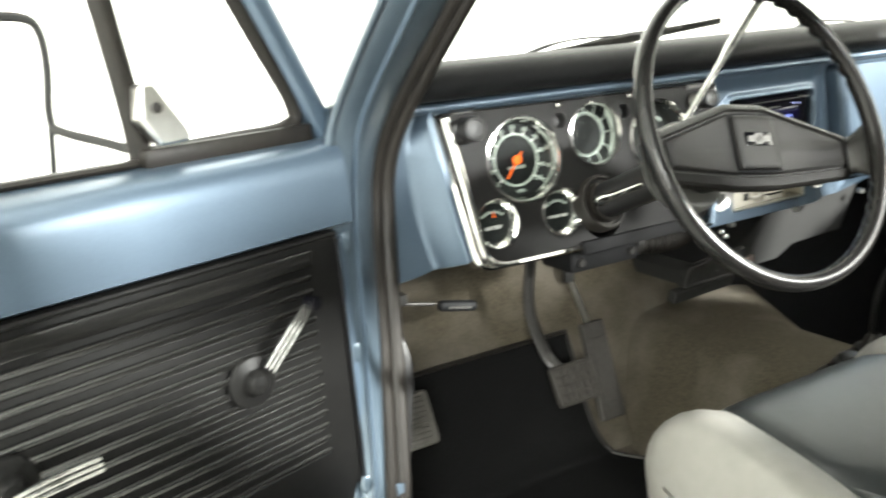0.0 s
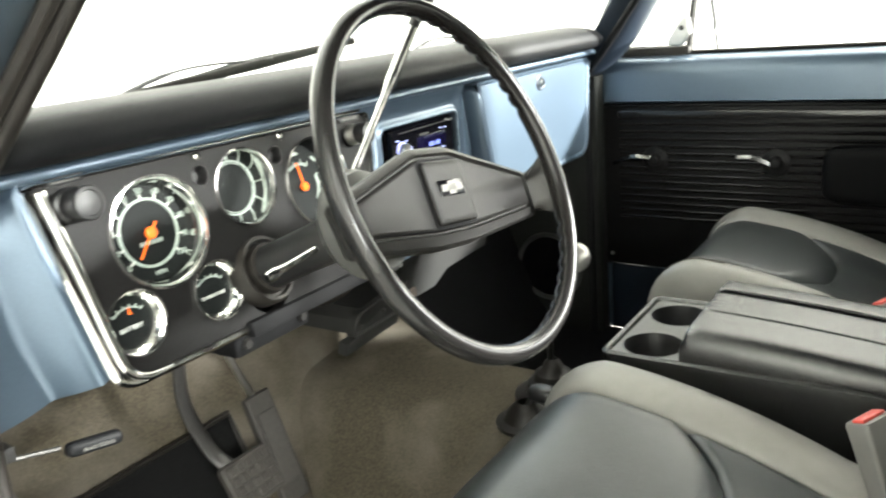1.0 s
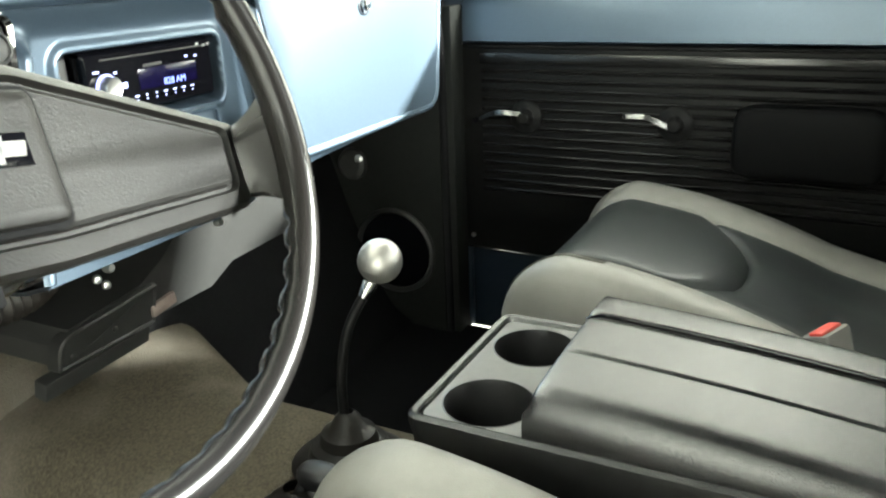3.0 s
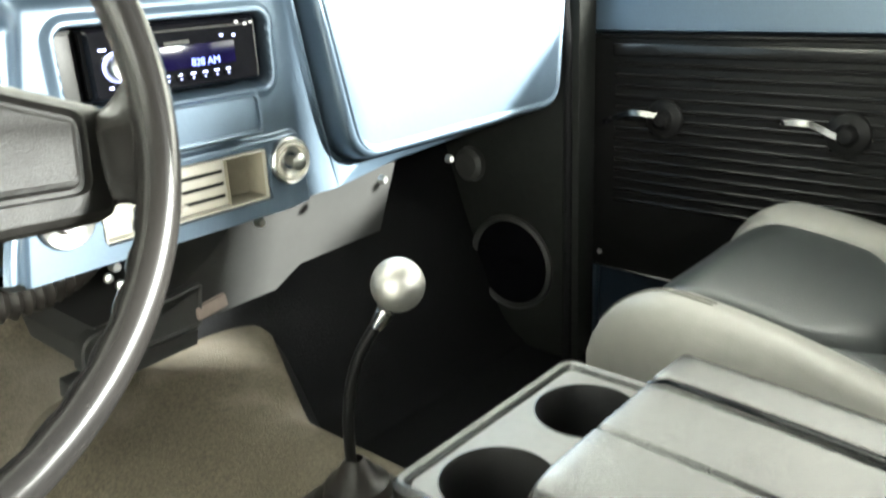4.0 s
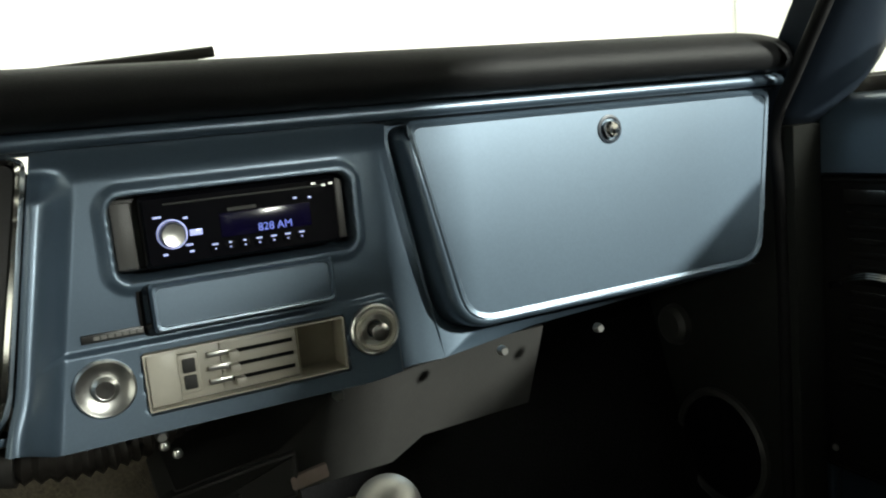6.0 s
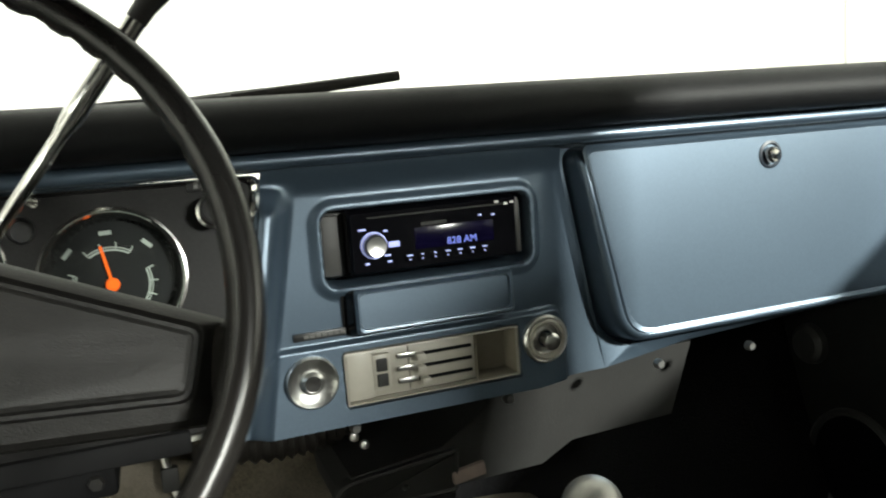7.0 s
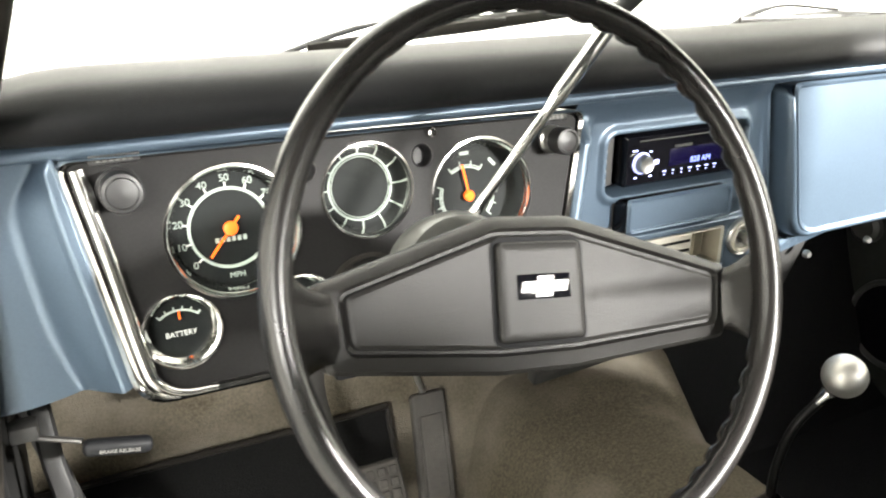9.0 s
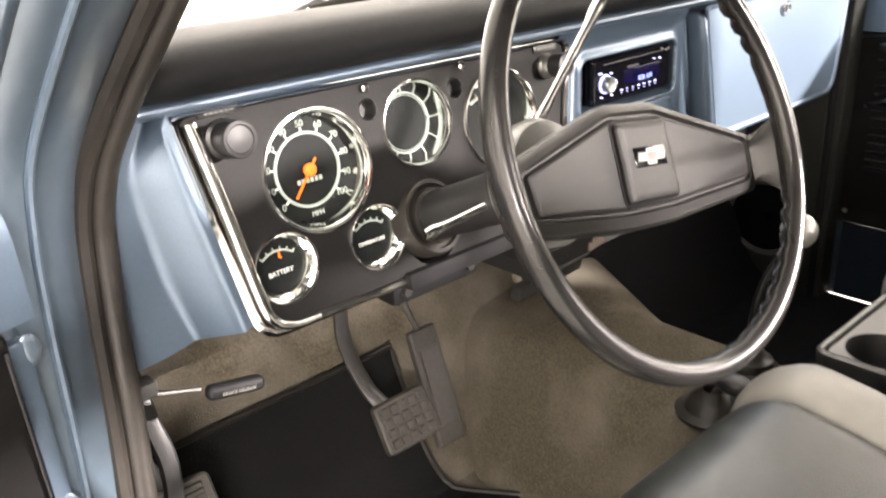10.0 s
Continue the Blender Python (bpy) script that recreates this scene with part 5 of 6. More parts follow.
line = smooth_path([(-0.20, 0.13, 0.435), (-0.12, 0.12, 0.425), (-0.06, 0.13, 0.428), (0.0, 0.17, 0.44)], 12)
bm = bmesh.new()
tube(bm, line, [0.022 + 0.0028 * (1 if i % 2 else -1) for i in range(len(line))], 16)
part("hose", bm, RUBBER, hose, angle=20)
for q, r in ((line[2], line[4]), (line[-5], line[-3])):
    part("clamp", tube(bmesh.new(), [q, q.lerp(r, 0.5), r], 0.0262, 16), STEEL, hose, "steel hose clamp")
for x, z in ((-0.05, 0.438), (-0.04, 0.428)):
    bm = bmesh.new()
    lathe(bm, [(0, -0.005), (0.0042, -0.003), (0.005, 0), (0.0036, 0.004), (0, 0.006)], Matrix.Translation((x, 0.045, z)), 14)
    single("pull_knob", bm, SILVER, "small silver pull knob under the dash", "knob")
vent = thing("kick_vent", "round dark vent in the kick panel with a grey rim", "air vent")
VM = Matrix.Translation((0.716, 0.142, 0.198)) @ Matrix.Rotation(radians(-90), 4, "Y")
VENT_GREY = material("dark_grey_vent_plastic", (0.03, 0.03, 0.028), 0.5, 0, 0.1, 90, 0.1, 400)
part("rim", lathe(bmesh.new(), [(0.088, 0.0), (0.087, 0.006), (0.082, 0.010), (0.077, 0.006), (0.076, 0.0)], VM, 44), VENT_GREY, vent, "grey ring")
part("flap", lathe(bmesh.new(), [(0, 0.0005), (0.077, 0.0005), (0.077, 0.002), (0, 0.002)], VM, 40), GLOSS_BLACK, vent)
part("handle", box(bmesh.new(), (0.708, 0.142, 0.201), (0.012, 0.03, 0.010), 0.003), GLOSS_BLACK, vent)
knob2 = thing("vent_knob", "grey round fresh air knob under the glove box", "knob")
part("cap", lathe(bmesh.new(), [(0.032, 0.0), (0.030, 0.010), (0.022, 0.016), (0.010, 0.015), (0, 0.0145)], Matrix.Translation((0.716, 0.226, 0.368)) @ Matrix.Rotation(radians(-90), 4, "Y"), 28), VENT_GREY, knob2)

# ---- gear lever ----
gear = thing("gear_lever", "floor gear lever with brushed metal ball knob", "gear lever")
BALL_AT = Vector((0.058, -0.232, 0.458))
stick = smooth_path([(0.018, -0.205, 0.235), (0.016, -0.203, 0.29), (0.016, -0.204, 0.345), (0.026, -0.210, 0.395), (0.048, -0.226, 0.438)], 6)
part("stick", tube(bmesh.new(), stick, 0.0052, 10), DOOR_PANEL, gear, "thin black steel stick")
part("collar", tube(bmesh.new(), [stick[-3], stick[-2], stick[-1]], [0.0058, 0.0075, 0.0085], 12), CHROME, gear)
part("ball", lathe(bmesh.new(), [(0.0225 * math.sin(math.pi * i / 20), -0.0225 * math.cos(math.pi * i / 20)) for i in range(21)], Matrix.Translation(BALL_AT), 32), BALL, gear, "brushed metal ball knob")
boot = [(0.060, 0.0), (0.062, 0.008), (0.052, 0.014), (0.044, 0.017), (0.040, 0.028), (0.031, 0.032), (0.028, 0.043), (0.019, 0.048), (0.013, 0.060), (0.007, 0.066)]
part("boot", lathe(bmesh.new(), boot, Matrix.Translation((0.018, -0.205, 0.238)), 32), RUBBER, gear, "black ribbed rubber boot")
low = thing("transfer_lever", "short black transfer case lever with rubber boot", "gear lever")
LOW = Vector((-0.075, -0.205, 0.238))
part("boot", lathe(bmesh.new(), [(0.045, 0.0), (0.046, 0.006), (0.034, 0.010), (0.028, 0.022), (0.022, 0.028), (0.012, 0.036)], Matrix.Translation(LOW), 28), RUBBER, low)
part("stick", tube(bmesh.new(), smooth_path([LOW, LOW + Vector((0, -0.004, 0.03)), LOW + Vector((0.004, -0.02, 0.05))], 5), 0.006, 10), BLACK, low)
part("cap", pillow(bmesh.new(), LOW + Vector((0.004, -0.026, 0.052)), (0.030, 0.045, 0.024), 0.7, 0.8, 20, 10), BLACK, low)
part("screw", lathe(bmesh.new(), [(0, 0.003), (0.003, 0.002), (0.004, 0)], Matrix.Translation(LOW + Vector((-0.02, -0.02, 0.008))), 10), SILVER, low)

# ---- seats ----
def seat(name, cx, label, front_y, top, stitched):
    s = thing(name, label, "seat", "front bucket seats")
    half, slope, roll = 0.234, 0.26, 0.085

    def profile(v):
        """The seat's middle line: up the front, over the rolled edge and back along the top; v in metres of length."""
        if v < 0.10:
            return Vector((front_y - 0.012 + 0.10 * v, top - roll - 0.10 + v)), Vector((1, -0.1))
        v -= 0.10
        arc = roll * 1.45
        if v < arc:
            a = v / roll
            return Vector((front_y - roll + roll * math.cos(a), top - roll + roll * math.sin(a))), Vector((math.cos(a), math.sin(a)))
        a = 1.45
        p = Vector((front_y - roll + roll * math.cos(a), top - roll + roll * math.sin(a)))
        v -= arc
        return p + Vector((-v, -v * slope * min(1, 0.35 + v * 2.2))), Vector((slope, 1)).normalized()

    def surface(u, v, puff=0.0):
        p, nrm = profile(v)
        x = half * u * (1 + 0.02 * math.sin(v * 4))
        a = abs(u)
        hump = 0.018 * math.exp(-((a - 0.80) / 0.17) ** 2) - 0.020 * max(0, a - 0.86) ** 2 / 0.0196 - 0.010 * (1 - min(1, a / 0.6) ** 2) * 0.4
        hump -= 0.075 * max(0.0, (a - 0.88) / 0.12) ** 3
        h = hump + puff
        return Vector((cx + x, p.x + nrm.x * h, p.y + nrm.y * h))
    LAST = 0.10 + roll * 1.45 + 0.44
    B = 0.60

    def patch(name, us, v_of, mat, lab, puffed):
        rows = []
        for k in range(41):
            t = k / 40
            row = []
            for u in us:
                v0, v1 = v_of(u)
                row.append(surface(u, v0 + (v1 - v0) * t, puffed(u, t)))
            rows.append(row)
        bm = bmesh.new()
        slab(bm, rows, (0, -0.02, -0.035))
        part(name, bm, mat, s, lab, 70)

    def pinch(e):
        return -0.011 * max(0.0, 1 - e / 0.05) ** 2
    for sx in (-1, 1):
        us = [sx * q for q in (B, B + 0.012, B + 0.025, B + 0.05, 0.68, 0.72, 0.76, 0.80, 0.84, 0.88, 0.91, 0.94, 0.97, 1.0)]
        if sx < 0:
            us = us[::-1]
        patch("bolster", us, lambda u: (0.0, LAST), LEATHER, "light grey leather side bolster", lambda u, t: pinch(abs(u) - B))
        for off in (0.115, 0.160) if stitched and sx < 0 else ():
            line = [surface(sx * (B + off + 0.03 * math.sin(v * 9)), v, 0.0010) for v in steps(0.02, 0.27, 24)]
            part("stitching", tube(bmesh.new(), line, 0.0009, 6), SEAM, s)

    def tongue(u):
        return 0.10 + roll * 1.45 + 0.188 - 0.080 * (abs(u) / B) ** 2.6
    us = [B * q for q in (-1, -0.985, -0.96, -0.9, -0.8, -0.65, -0.5, -0.25, 0, 0.25, 0.5, 0.65, 0.8, 0.9, 0.96, 0.985, 1)]
    patch("front_insert", us, lambda u: (0.0, tongue(u)), LEATHER_DARK, "padded charcoal leather thigh insert",
          lambda u, t: 0.010 * (1 - (u / B) ** 4) * (1 - t ** 14) + pinch(B - abs(u)) + (-0.013 * max(0, (t - 0.96) / 0.04) ** 1.5))
    patch("rear_insert", us, lambda u: (tongue(u), LAST), LEATHER_DARK, "charcoal leather seat insert",
          lambda u, t: -0.004 + pinch(B - abs(u)) - 0.011 * max(0.0, 1 - t / 0.06) ** 1.5 - 0.003 * math.exp(-((abs(u) - 0.30) / 0.02) ** 2))
    # skirt under the cushion
    o = rounded([(cx - 0.215, front_y - 0.50), (cx + 0.215, front_y - 0.50), (cx + 0.215, front_y - 0.03), (cx - 0.215, front_y - 0.03)], 0.05)
    bm = bmesh.new()
    loft(bm, [[Vector((p[0], p[1], z)) for p in o] for z in (0.03, 0.16, top - 0.13)], True, True)
    part("base", bm, UNDER, s, "dark seat base on the floor")
    # backrest leaning to the rear
    b = Matrix.Translation((cx, front_y - 0.442, top - 0.115)) @ Matrix.Rotation(radians(19), 4, "X")
    part("backrest", pillow(bmesh.new(), (0, -0.100, 0.33), (0.46, 0.13, 0.70), 0.35, 0.5, 36, 20, b), LEATHER, s, "light grey leather backrest")
    for sx in (-1, 1):
        def bend3(p, sx=sx):
            t = max(0.0, p.z - 0.28)
            return Vector((p.x - sx * 0.16 * t ** 1.4, p.y - 0.05 * t - (min(0.065, 0.42 * max(0.0, p.z - 0.16)) if sx < 0 else 0.0), p.z))
        part("back_bolster", pillow(bmesh.new(), (sx * 0.188, -0.050, 0.27), (0.125, 0.155, 0.56), 0.6, 0.6, 28, 20, b, bend3), LEATHER, s, "light grey leather back bolster")
    part("back_insert", pillow(bmesh.new(), (0, -0.052, 0.30), (0.275, 0.085, 0.60), 0.4, 0.5, 30, 18, b), LEATHER_DARK, s, "charcoal leather back insert")
    return s


seat("driver_seat", -0.300, "driver's bucket seat in light grey and charcoal leather", -0.272, 0.358, False)
seat("passenger_seat", 0.530, "passenger bucket seat in light grey and charcoal leather", -0.262, 0.362, True)


def buckle(x, y, z, turn, lean):
    b = thing("seat_belt_buckle", "grey seat belt buckle with a red release button", "seat belt buckle", "seat belt buckles")
    m = Matrix.Translation((x, y, z)) @ Matrix.Rotation(radians(turn), 4, "Z") @ Matrix.Rotation(radians(lean), 4, "X")
    body = [(-0.024, -0.014), (0.024, -0.014), (0.024, 0.014), (-0.024, 0.014)]
    o = rounded(body, 0.006)
    bm = bmesh.new()
    loft(bm, [flat_loop(o, -0.105, m, 0.82), flat_loop(o, -0.03, m, 0.95), flat_loop(o, -0.003, m, 1.0), flat_loop(o, 0.0, m, 0.94)], True, True)
    part("casing", bm, BUCKLE, b, "grey plastic casing")
    part("button", box(bmesh.new(), (0, 0, 0.001), (0.038, 0.014, 0.005), 0.002, m), RED, b, "red release button")
    part("strap", tube(bmesh.new(), [m @ Vector((0, 0, -0.10)), m @ Vector((0, 0.01, -0.17)), m @ Vector((0, 0.02, -0.22))], 0.006, 8, flat=3.0, up=(0, 1, 0)), BELT, b, "grey webbing strap")


buckle(0.230, -0.634, 0.378, -25, -20)
buckle(-0.156, -0.656, 0.389, -25, -20)
belt = thing("seat_belt", "grey shoulder belt with chrome tongue hanging by the seat", "seat belt")
line = smooth_path([(0.725, -0.93, 0.92), (0.712, -0.87, 0.72), (0.70, -0.815, 0.605), (0.695, -0.78, 0.555)], 8)
part("webbing", tube(bmesh.new(), line, 0.0022, 8, flat=10.0, up=(1, 0, 0)), BELT, belt)
part("tongue", box(bmesh.new(), (0.688, -0.775, 0.545), (0.008, 0.026, 0.050), 0.003), CHROME, belt, "chrome belt tongue")

# ---- centre console ----
console = thing("centre_console", "black vinyl centre console with two cup holders and padded armrest", "centre console")
CX0, CX1, CF, CB = -0.048, 0.187, -0.310, -0.79
bm = bmesh.new()


def ring_z(points, z):
    return [Vector((p[0], p[1], z(p[1]) if callable(z) else z)) for p in points]


o = rounded([(CX0, CB), (CX1, CB), (CX1, CF), (CX0, CF)], 0.018)
loft(bm, [ring_z(inset(o, 0.012), 0.20), ring_z(inset(o, 0.004), 0.335), ring_z(o, 0.352), ring_z(o, 0.360), ring_z(inset(o, 0.004), 0.3635), ring_z(inset(o, 0.008), 0.362), ring_z(inset(o, 0.011), 0.356)], True, True)
body = part("body", bm, CONSOLE, console, "black vinyl console body")
CUPS = [(0.006, -0.370), (0.124, -0.370)]
bm = bmesh.new()
for x, y in CUPS:
    lathe(bm, [(0, -0.08), (0.041, -0.08), (0.041, 0.05), (0, 0.05)], Matrix.Translation((x, y, 0.345)), 40)
cut(body, bm)
bm = bmesh.new()
o2 = rounded([(CX0 + 0.012, -0.60), (CX1 - 0.012, -0.60), (CX1 - 0.012, CF - 0.012), (CX0 + 0.012, CF - 0.012)], 0.010)
loft(bm, [ring_z(o2, 0.354), ring_z(o2, 0.3585)], True, True)
tray = part("tray", bm, TRAY, console, "grey plastic cup tray")
bm = bmesh.new()
for x, y in CUPS:
    lathe(bm, [(0, -0.08), (0.042, -0.08), (0.042, 0.05), (0, 0.05)], Matrix.Translation((x, y, 0.345)), 40)
cut(tray, bm)
for x, y in CUPS:
    part("cup_holder", lathe(bmesh.new(), [(0.0425, 0.3590), (0.0415, 0.3592), (0.0405, 0.355), (0.037, 0.285), (0.033, 0.282), (0, 0.282)], Matrix.Translation((x, y, 0)), 40), BLACK, console, "deep round black cup holder")
# padded lid, crowned with two seams
bm = bmesh.new()
LF, LB = -0.425, -0.738


def lid(u, v):
    x = CX0 + 0.010 + (CX1 - CX0 - 0.020) * u
    y = LF + (LB - LF) * v
    side = abs(2 * u - 1)
    end = max(0.0, 1 - v / 0.022)
    top = 0.409 + 0.004 * math.sin(v * 3.1) - 0.028 * v - 0.003 * side ** 4 - 0.006 * side ** 24 - 0.009 * end ** 2
    groove = 0.0022 * math.exp(-((u - 0.36) / 0.009) ** 2) + 0.004 * math.exp(-((u - 0.72) / 0.016) ** 2) - 0.002 * (u > 0.73)
    return Vector((x, y, top - groove))


us = sorted(set(steps(0, 1, 24) + [0.008, 0.016, 0.984, 0.992, 0.34, 0.35, 0.36, 0.37, 0.38, 0.69, 0.705, 0.715, 0.72, 0.725, 0.735, 0.75]))
loops = []
for v in sorted(set(steps(0, 1, 16) + [0.004, 0.009, 0.015, 0.022])):
    row = [lid(u, v) for u in us]
    l, r = row[0], row[-1]
    left = [Vector((l.x + dx, l.y + 0.004 * (v == 0), z)) for dx, z in ((-0.002, 0.352), (-0.006, 0.362), (-0.007, l.z - 0.016), (-0.004, l.z - 0.005))]
    right = [Vector((r.x - dx, r.y + 0.004 * (v == 0), z)) for dx, z in ((-0.004, r.z - 0.005), (-0.007, r.z - 0.016), (-0.006, 0.362), (-0.002, 0.352))]
    loops.append(left + row + right)
loft(bm, loops, True, True)
part("armrest_lid", bm, CONSOLE, console, "grained black vinyl armrest lid with stitched seams", 50)
bm = bmesh.new()
tube(bm, [lid(0.735, v) + Vector((0, 0, 0.001)) for v in steps(0.0, 0.93, 20)] + [lid(u, 0.94) + Vector((0, 0, 0.001)) for u in steps(0.72, 0.40, 8)], 0.0022, 8)
part("piping", bm, GLOSS_BLACK, console, "glossy black piping")

# ---- doors ----
def door(side, m, name, label, opened):
    """A door in its own frame: local y along the door, front at 0; local x outwards."""
    d = tagged(new(name), label, "door", kind="structure")
    s = side

    def P(x, y, z):
        return m @ Vector((s * x, y, z))

    def slabbox(parent_name, x0, x1, y0, y1, z0, z1, mat, bev=0.004, lab="", parent=None):
        bm = bmesh.new()
        box(bm, (s * (x0 + x1) / 2, (y0 + y1) / 2, (z0 + z1) / 2), (abs(x1 - x0), abs(y1 - y0), abs(z1 - z0)), bev, m)
        return part(parent_name, bm, mat, parent or d, lab)
    L = -0.98
    # The passenger door shell takes the blue with shade painted in.
    slabbox("skin", 0.020, 0.110, L, 0.012, 0.02, 0.585, PAINT_SHADED if s > 0 else PAINT, 0.01, "blue painted door shell")
    slabbox("edge", 0.004, 0.021, -0.02, 0.010, 0.03, 0.58, PAINT, 0.003, "bright painted door edge")
    # rolled painted upper, from the panel to the window sill
    bm = bmesh.new()
    sec = smooth_path([(0.012, 0.590, 0), (-0.004, 0.596, 0), (-0.006, 0.603, 0), (-0.004, 0.655, 0), (0.001, 0.676, 0), (0.010, 0.686, 0), (0.030, 0.692, 0), (0.055, 0.694, 0), (0.075, 0.690, 0), (0.110, 0.66, 0), (0.112, 0.585, 0)], 4)
    loft(bm, [[P(q.x, y, q.y) for q in sec] for y in steps(L, 0.014, 12)], True, True)
    part("upper", bm, PAINT, d, "satin blue rolled upper door frame", 60)
    # ribbed black trim panel
    panel = slabbox("trim_panel", 0.0, 0.022, -0.80, -0.006, 0.200, 0.590, DOOR_PANEL, 0.004, "black ribbed trim panel")
    slabbox("top_rail", -0.0085, 0.001, -0.765, -0.052, 0.557, 0.577, RIB, 0.003, "", panel)
    bm = bmesh.new()
    tube(bm, [P(-0.001, y, 0.5865) for y in (-0.79, -0.012)], 0.0035, 8)
    part("top_bead", bm, DOOR_PANEL, panel)
    for i in range(14):
        z = 0.545 - 0.0168 * i
        bm = bmesh.new()
        sec2 = [(0.001, z - 0.0055), (-0.0015, z - 0.005), (-0.0042, z - 0.001), (-0.0046, z + 0.0015), (-0.0030, z + 0.0035), (0.001, z + 0.0045)]
        loft(bm, [[P(a, y, b) for a, b in sec2] for y in (-0.765, -0.055)], True, True)
        part("rib", bm, RIB, panel)
    bm = bmesh.new()
    tube(bm, smooth_path([P(-0.003, -0.012, 0.58), P(-0.003, -0.010, 0.40), P(-0.003, -0.012, 0.225), P(-0.003, -0.03, 0.205), P(-0.003, -0.40, 0.203), P(-0.003, -0.79, 0.203)], 6), 0.0022, 8)
    part("panel_bead", bm, CHROME if s > 0 else GLOSS_BLACK, panel, "thin bright bead")
    bm = bmesh.new()
    lathe(bm, [(0, 0.003), (0.004, 0.0025), (0.005, 0)], m @ Matrix.Translation((-s * 0.001, -0.03, 0.228)) @ Matrix.Rotation(radians(-90 * s), 4, "Y"), 10)
    part("screw", bm, SILVER, panel)
    # armrest
    if s > 0:
        bm = bmesh.new()
        pillow(bm, (-s * 0.020, -0.608, 0.448), (0.052, 0.222, 0.116), 0.35, 0.3, 30, 16, m)
        part("armrest", bm, ARMREST, d, "soft black vinyl armrest")
        part("lock_button", lathe(bmesh.new(), [(0.004, -0.01), (0.004, 0.02), (0.006, 0.024), (0.006, 0.034), (0, 0.036)], m @ Matrix.Translation((0.035, -0.70, 0.69)), 12), CHROME, d, "small chrome door lock button")
    # window crank and latch handle
    for hy, hz, pts, nm, lab in ((-0.141 if s > 0 else -0.149, 0.465 if s > 0 else 0.452, None, "window_crank", "chrome window crank"), (-0.403, 0.465 if s > 0 else 0.446, None, "latch_handle", "chrome inside door handle")):
        bm = bmesh.new()
        rot = m @ Matrix.Translation((-s * 0.004, hy, hz)) @ Matrix.Rotation(radians(-90 * s), 4, "Y")
        lathe(bm, [(0.030, 0.0), (0.029, 0.003), (0.027, 0.0045), (0.018, 0.005), (0.015, 0.007), (0.013, 0.014), (0.009, 0.018), (0, 0.019)], rot, 28)
        h = part(nm, bm, DOOR_PANEL, d, lab)
        if nm == "window_crank":
            ends = ((0.004, 0.006), (0.088, -0.006)) if s > 0 else ((0.016, 0.011), (0.077, 0.072))
        else:
            ends = ((0.006, -0.004), (0.082, 0.012)) if s > 0 else ((0.078, -0.007), (-0.030, -0.012))
        (a, za), (b, zb) = ends
        across = Vector((za - zb, b - a)).normalized()
        gap, thick = (0.0030, 0.0019) if s > 0 else (0.0060, 0.0025)
        for off in (-gap, 0.0, gap):
            mid = ((a + b) / 2, (za + zb) / 2 + (0.009 if s > 0 else 0.006))
            oy, oz = across.x * off, across.y * off
            bm = bmesh.new()
            tube(bm, smooth_path([P(-0.018, hy + a + oy, hz + za + oz), P(-0.026, hy + mid[0] + oy, hz + mid[1] + oz), P(-0.022, hy + b + oy * 0.8, hz + zb + oz * 0.8)], 6), thick, 8)
            part("blade", bm, BRIGHT, h, "chrome handle blade")
        bm = bmesh.new()
        tube(bm, [P(-0.020, hy + ends[1][0] - 0.004, hz + ends[1][1]), P(-0.034 if nm == "window_crank" else -0.024, hy + ends[1][0], hz + ends[1][1])], 0.0045 if s > 0 else 0.008, 12)
        part("grip", bm, GLOSS_BLACK, h)
    # window frame: vent wing, division bar, glass
    bar = smooth_path([P(0.055, -0.200, 0.68), P(0.053, -0.206, 0.76), P(0.047, -0.225, 0.90), P(0.030, -0.25, 1.08)], 6)
    bm = bmesh.new()
    tube(bm, bar, 0.0085, 10, flat=1.5)
    part("division_bar", bm, RUBBER, d, "dark vent window division bar")
    front_line = [P(0.052, 0.036, 0.680), P(0.050, 0.012, 0.73), P(0.045, -0.040, 0.83), P(0.036, -0.110, 0.95), P(0.028, -0.185, 1.07)]
    bm = bmesh.new()
    tube(bm, smooth_path(front_line, 6), 0.0185, 12, flat=1.0)
    # Here too the passenger frame's blue is darkened for shade.
    part("front_frame", bm, PAINT_SHADED if s > 0 else PAINT, d, "blue painted front window frame")
    bm = bmesh.new()
    tube(bm, smooth_path([P(0.05, -0.205, 0.704), P(0.05, -0.10, 0.706), P(0.05, -0.025, 0.710), P(0.05, -0.012, 0.735), P(0.045, -0.058, 0.82), P(0.038, -0.130, 0.95), P(0.031, -0.195, 1.06)], 8), 0.0095, 10)
    part("vent_seal", bm, RUBBER, d, "black rubber vent window seal")
    bm = bmesh.new()
    loft(bm, [[P(0.052, -0.202, 0.70), P(0.05, -0.01, 0.70)], [P(0.03, -0.245, 1.06), P(0.03, -0.195, 1.06)]], closed=False)
    pane = part("vent_glass", bm, GLASS, d, "clear vent window pane")
    pane.visible_shadow = False
    bm = bmesh.new()
    tube(bm, [P(0.05, -0.21, 0.698), P(0.05, -0.97, 0.698)], 0.008, 8, flat=0.6)
    part("sill_seal", bm, RUBBER, d, "black rubber window sill strip")
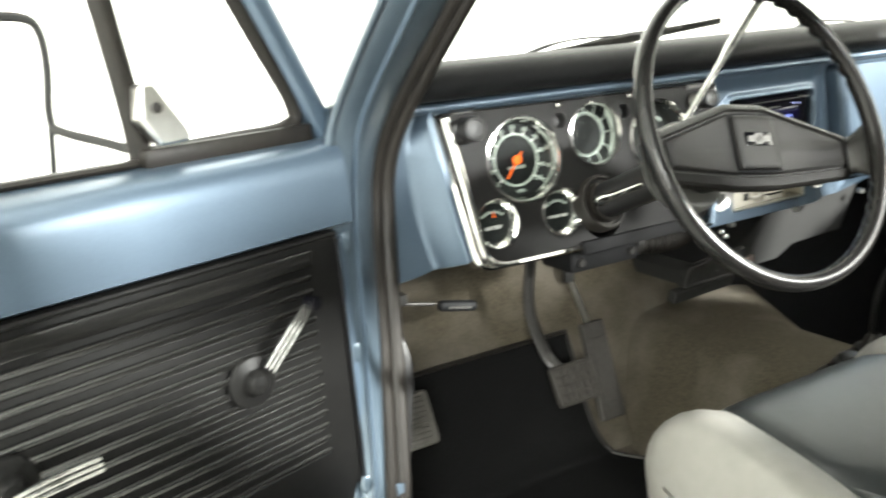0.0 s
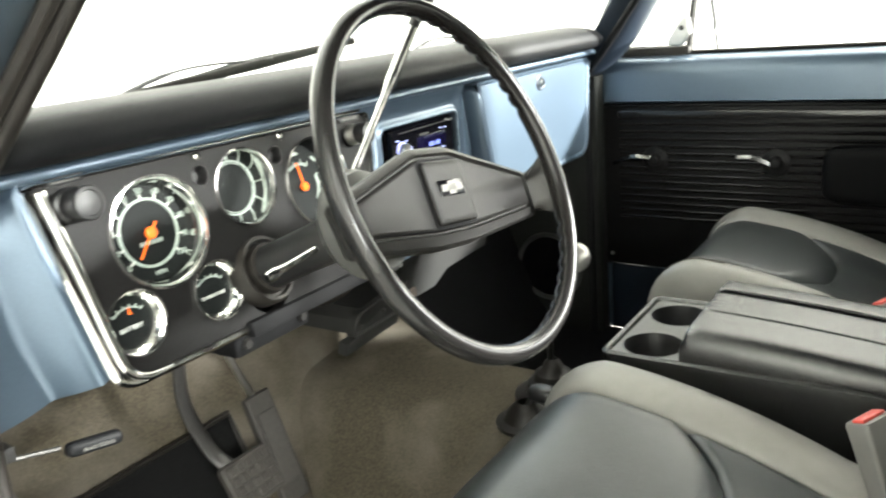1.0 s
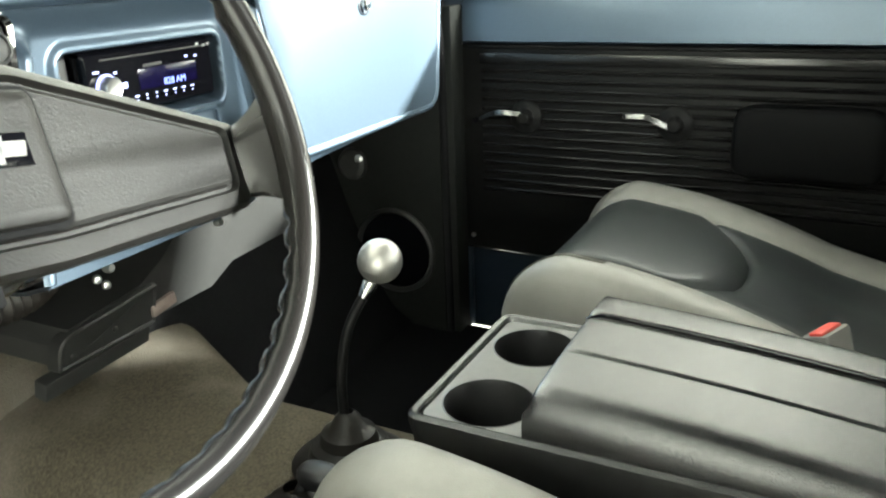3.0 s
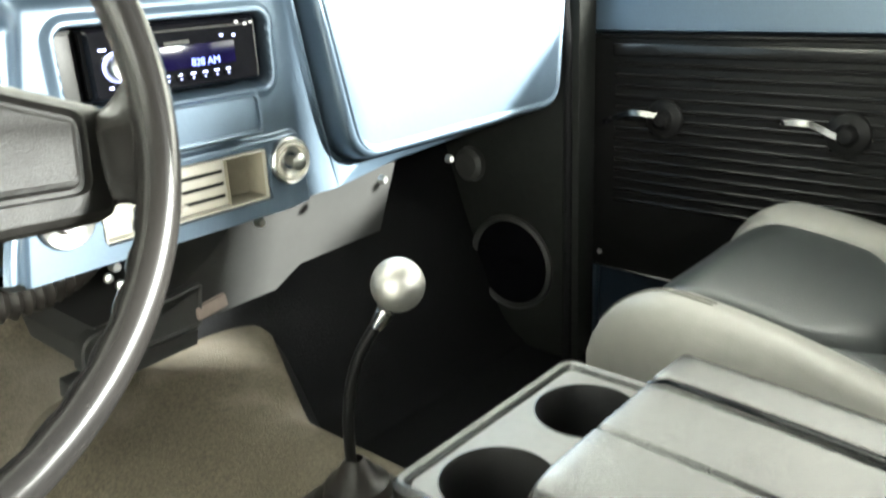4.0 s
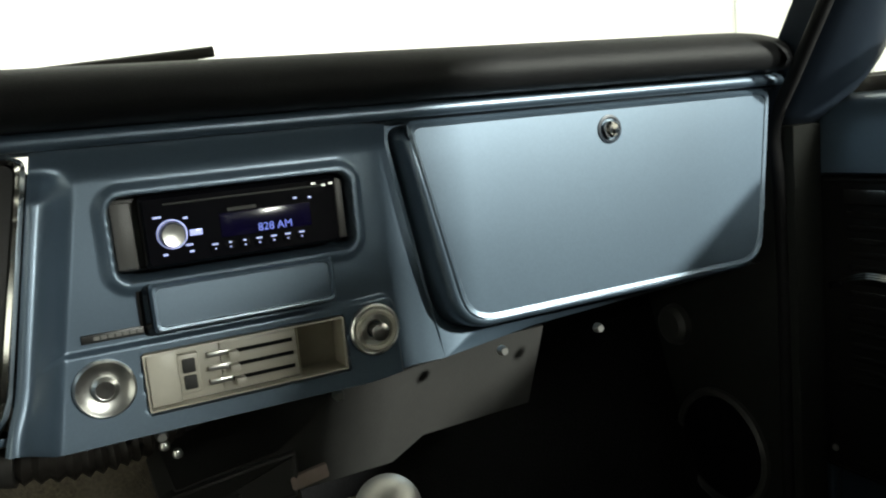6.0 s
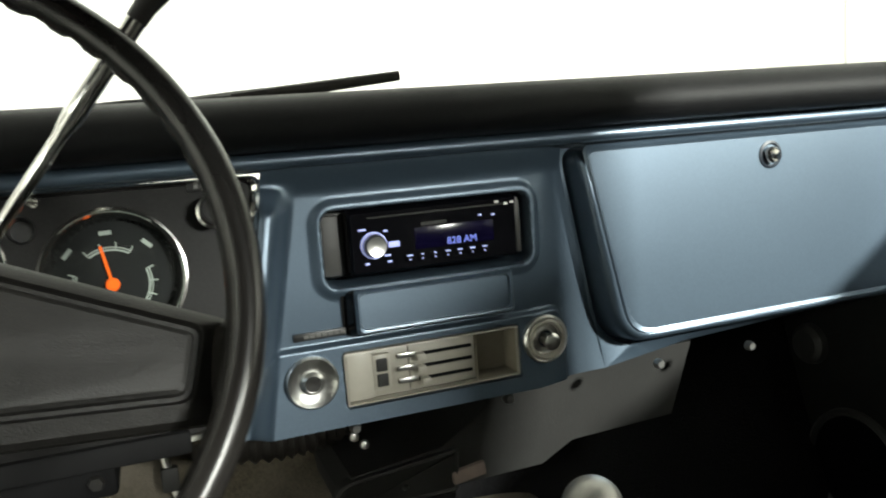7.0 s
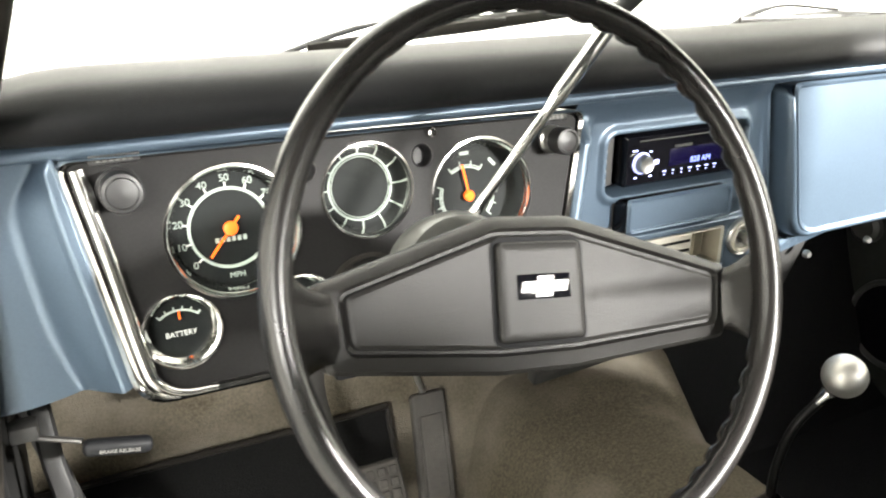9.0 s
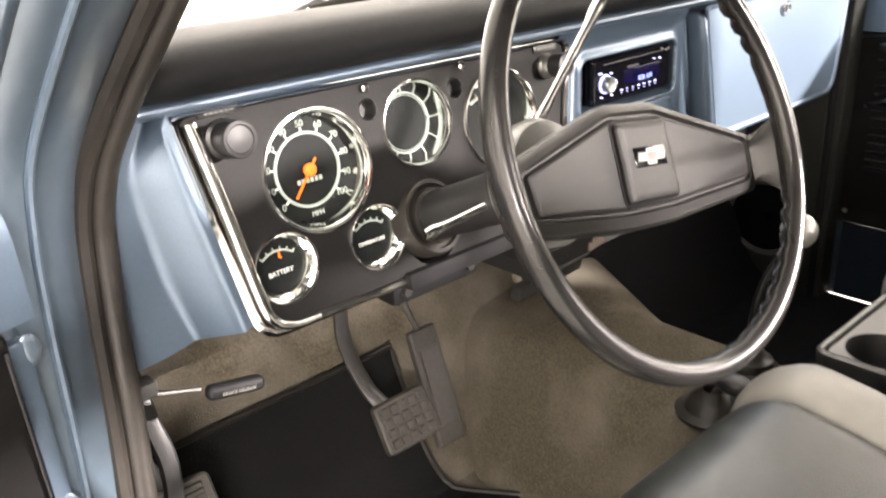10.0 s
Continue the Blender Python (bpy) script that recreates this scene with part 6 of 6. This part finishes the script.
    wedge = rounded([(-0.210, 0.742), (-0.206, 0.776), (-0.190, 0.776), (-0.160, 0.728), (-0.158, 0.716), (-0.192, 0.714)], 0.006, 4, 1)
    bm = bmesh.new()
    loft(bm, [[P(x, y, z) for y, z in (wedge if k else inset(wedge, 0.003))] for x, k in ((0.044, 0), (0.041, 1), (0.026, 1), (0.023, 0))], True, True)
    la = part("vent_latch", bm, SILVER, d, "silver vent window latch")
    bm = bmesh.new()
    lathe(bm, [(0, 0.004), (0.005, 0.003), (0.006, 0)], m @ Matrix.Translation((s * 0.0235, -0.192, 0.752)) @ Matrix.Rotation(radians(-90 * s), 4, "Y"), 12)
    part("pivot", bm, STEEL, la)
    slabbox("vent_sill", 0.036, 0.062, -0.206, 0.004, 0.688, 0.712, RUBBER, 0.004, "black rubber vent window sill")
    # mirror bracket outside
    bm = bmesh.new()
    tube(bm, smooth_path([P(0.10, -0.110, 0.66), P(0.20, -0.15, 0.70), P(0.28, -0.185, 0.722), P(0.30, -0.19, 0.74), P(0.30, -0.182, 0.80), P(0.30, -0.183, 0.840), P(0.30, -0.197, 0.857), P(0.30, -0.24, 0.86), P(0.30, -0.34, 0.855)], 6), 0.0062, 8)
    tube(bm, [P(0.30, -0.19, 0.735), P(0.30, -0.20, 0.66), P(0.115, -0.20, 0.58)], 0.005, 8)
    part("mirror_bracket", bm, BOX_GREY, d, "thin grey mirror bracket")
    # roof side of the frame
    bm = bmesh.new()
    tube(bm, smooth_path([P(0.028, -0.225, 1.07), P(0.02, -0.35, 1.10), P(0.02, -0.80, 1.09), P(0.03, -0.96, 0.95), P(0.055, -0.975, 0.69)], 6), 0.016, 10)
    part("top_frame", bm, PAINT, d, "blue painted window frame")
    return d


door(1, Matrix.Translation((0.779, 0.030, 0.0)), "door_2", "closed passenger door with black ribbed panel and blue upper", False)
door(-1, Matrix.Translation((-0.797, -0.068, 0.010)) @ Matrix.Rotation(radians(-72.2), 4, "Z"), "door_1", "open driver's door with black ribbed panel and blue upper", True)
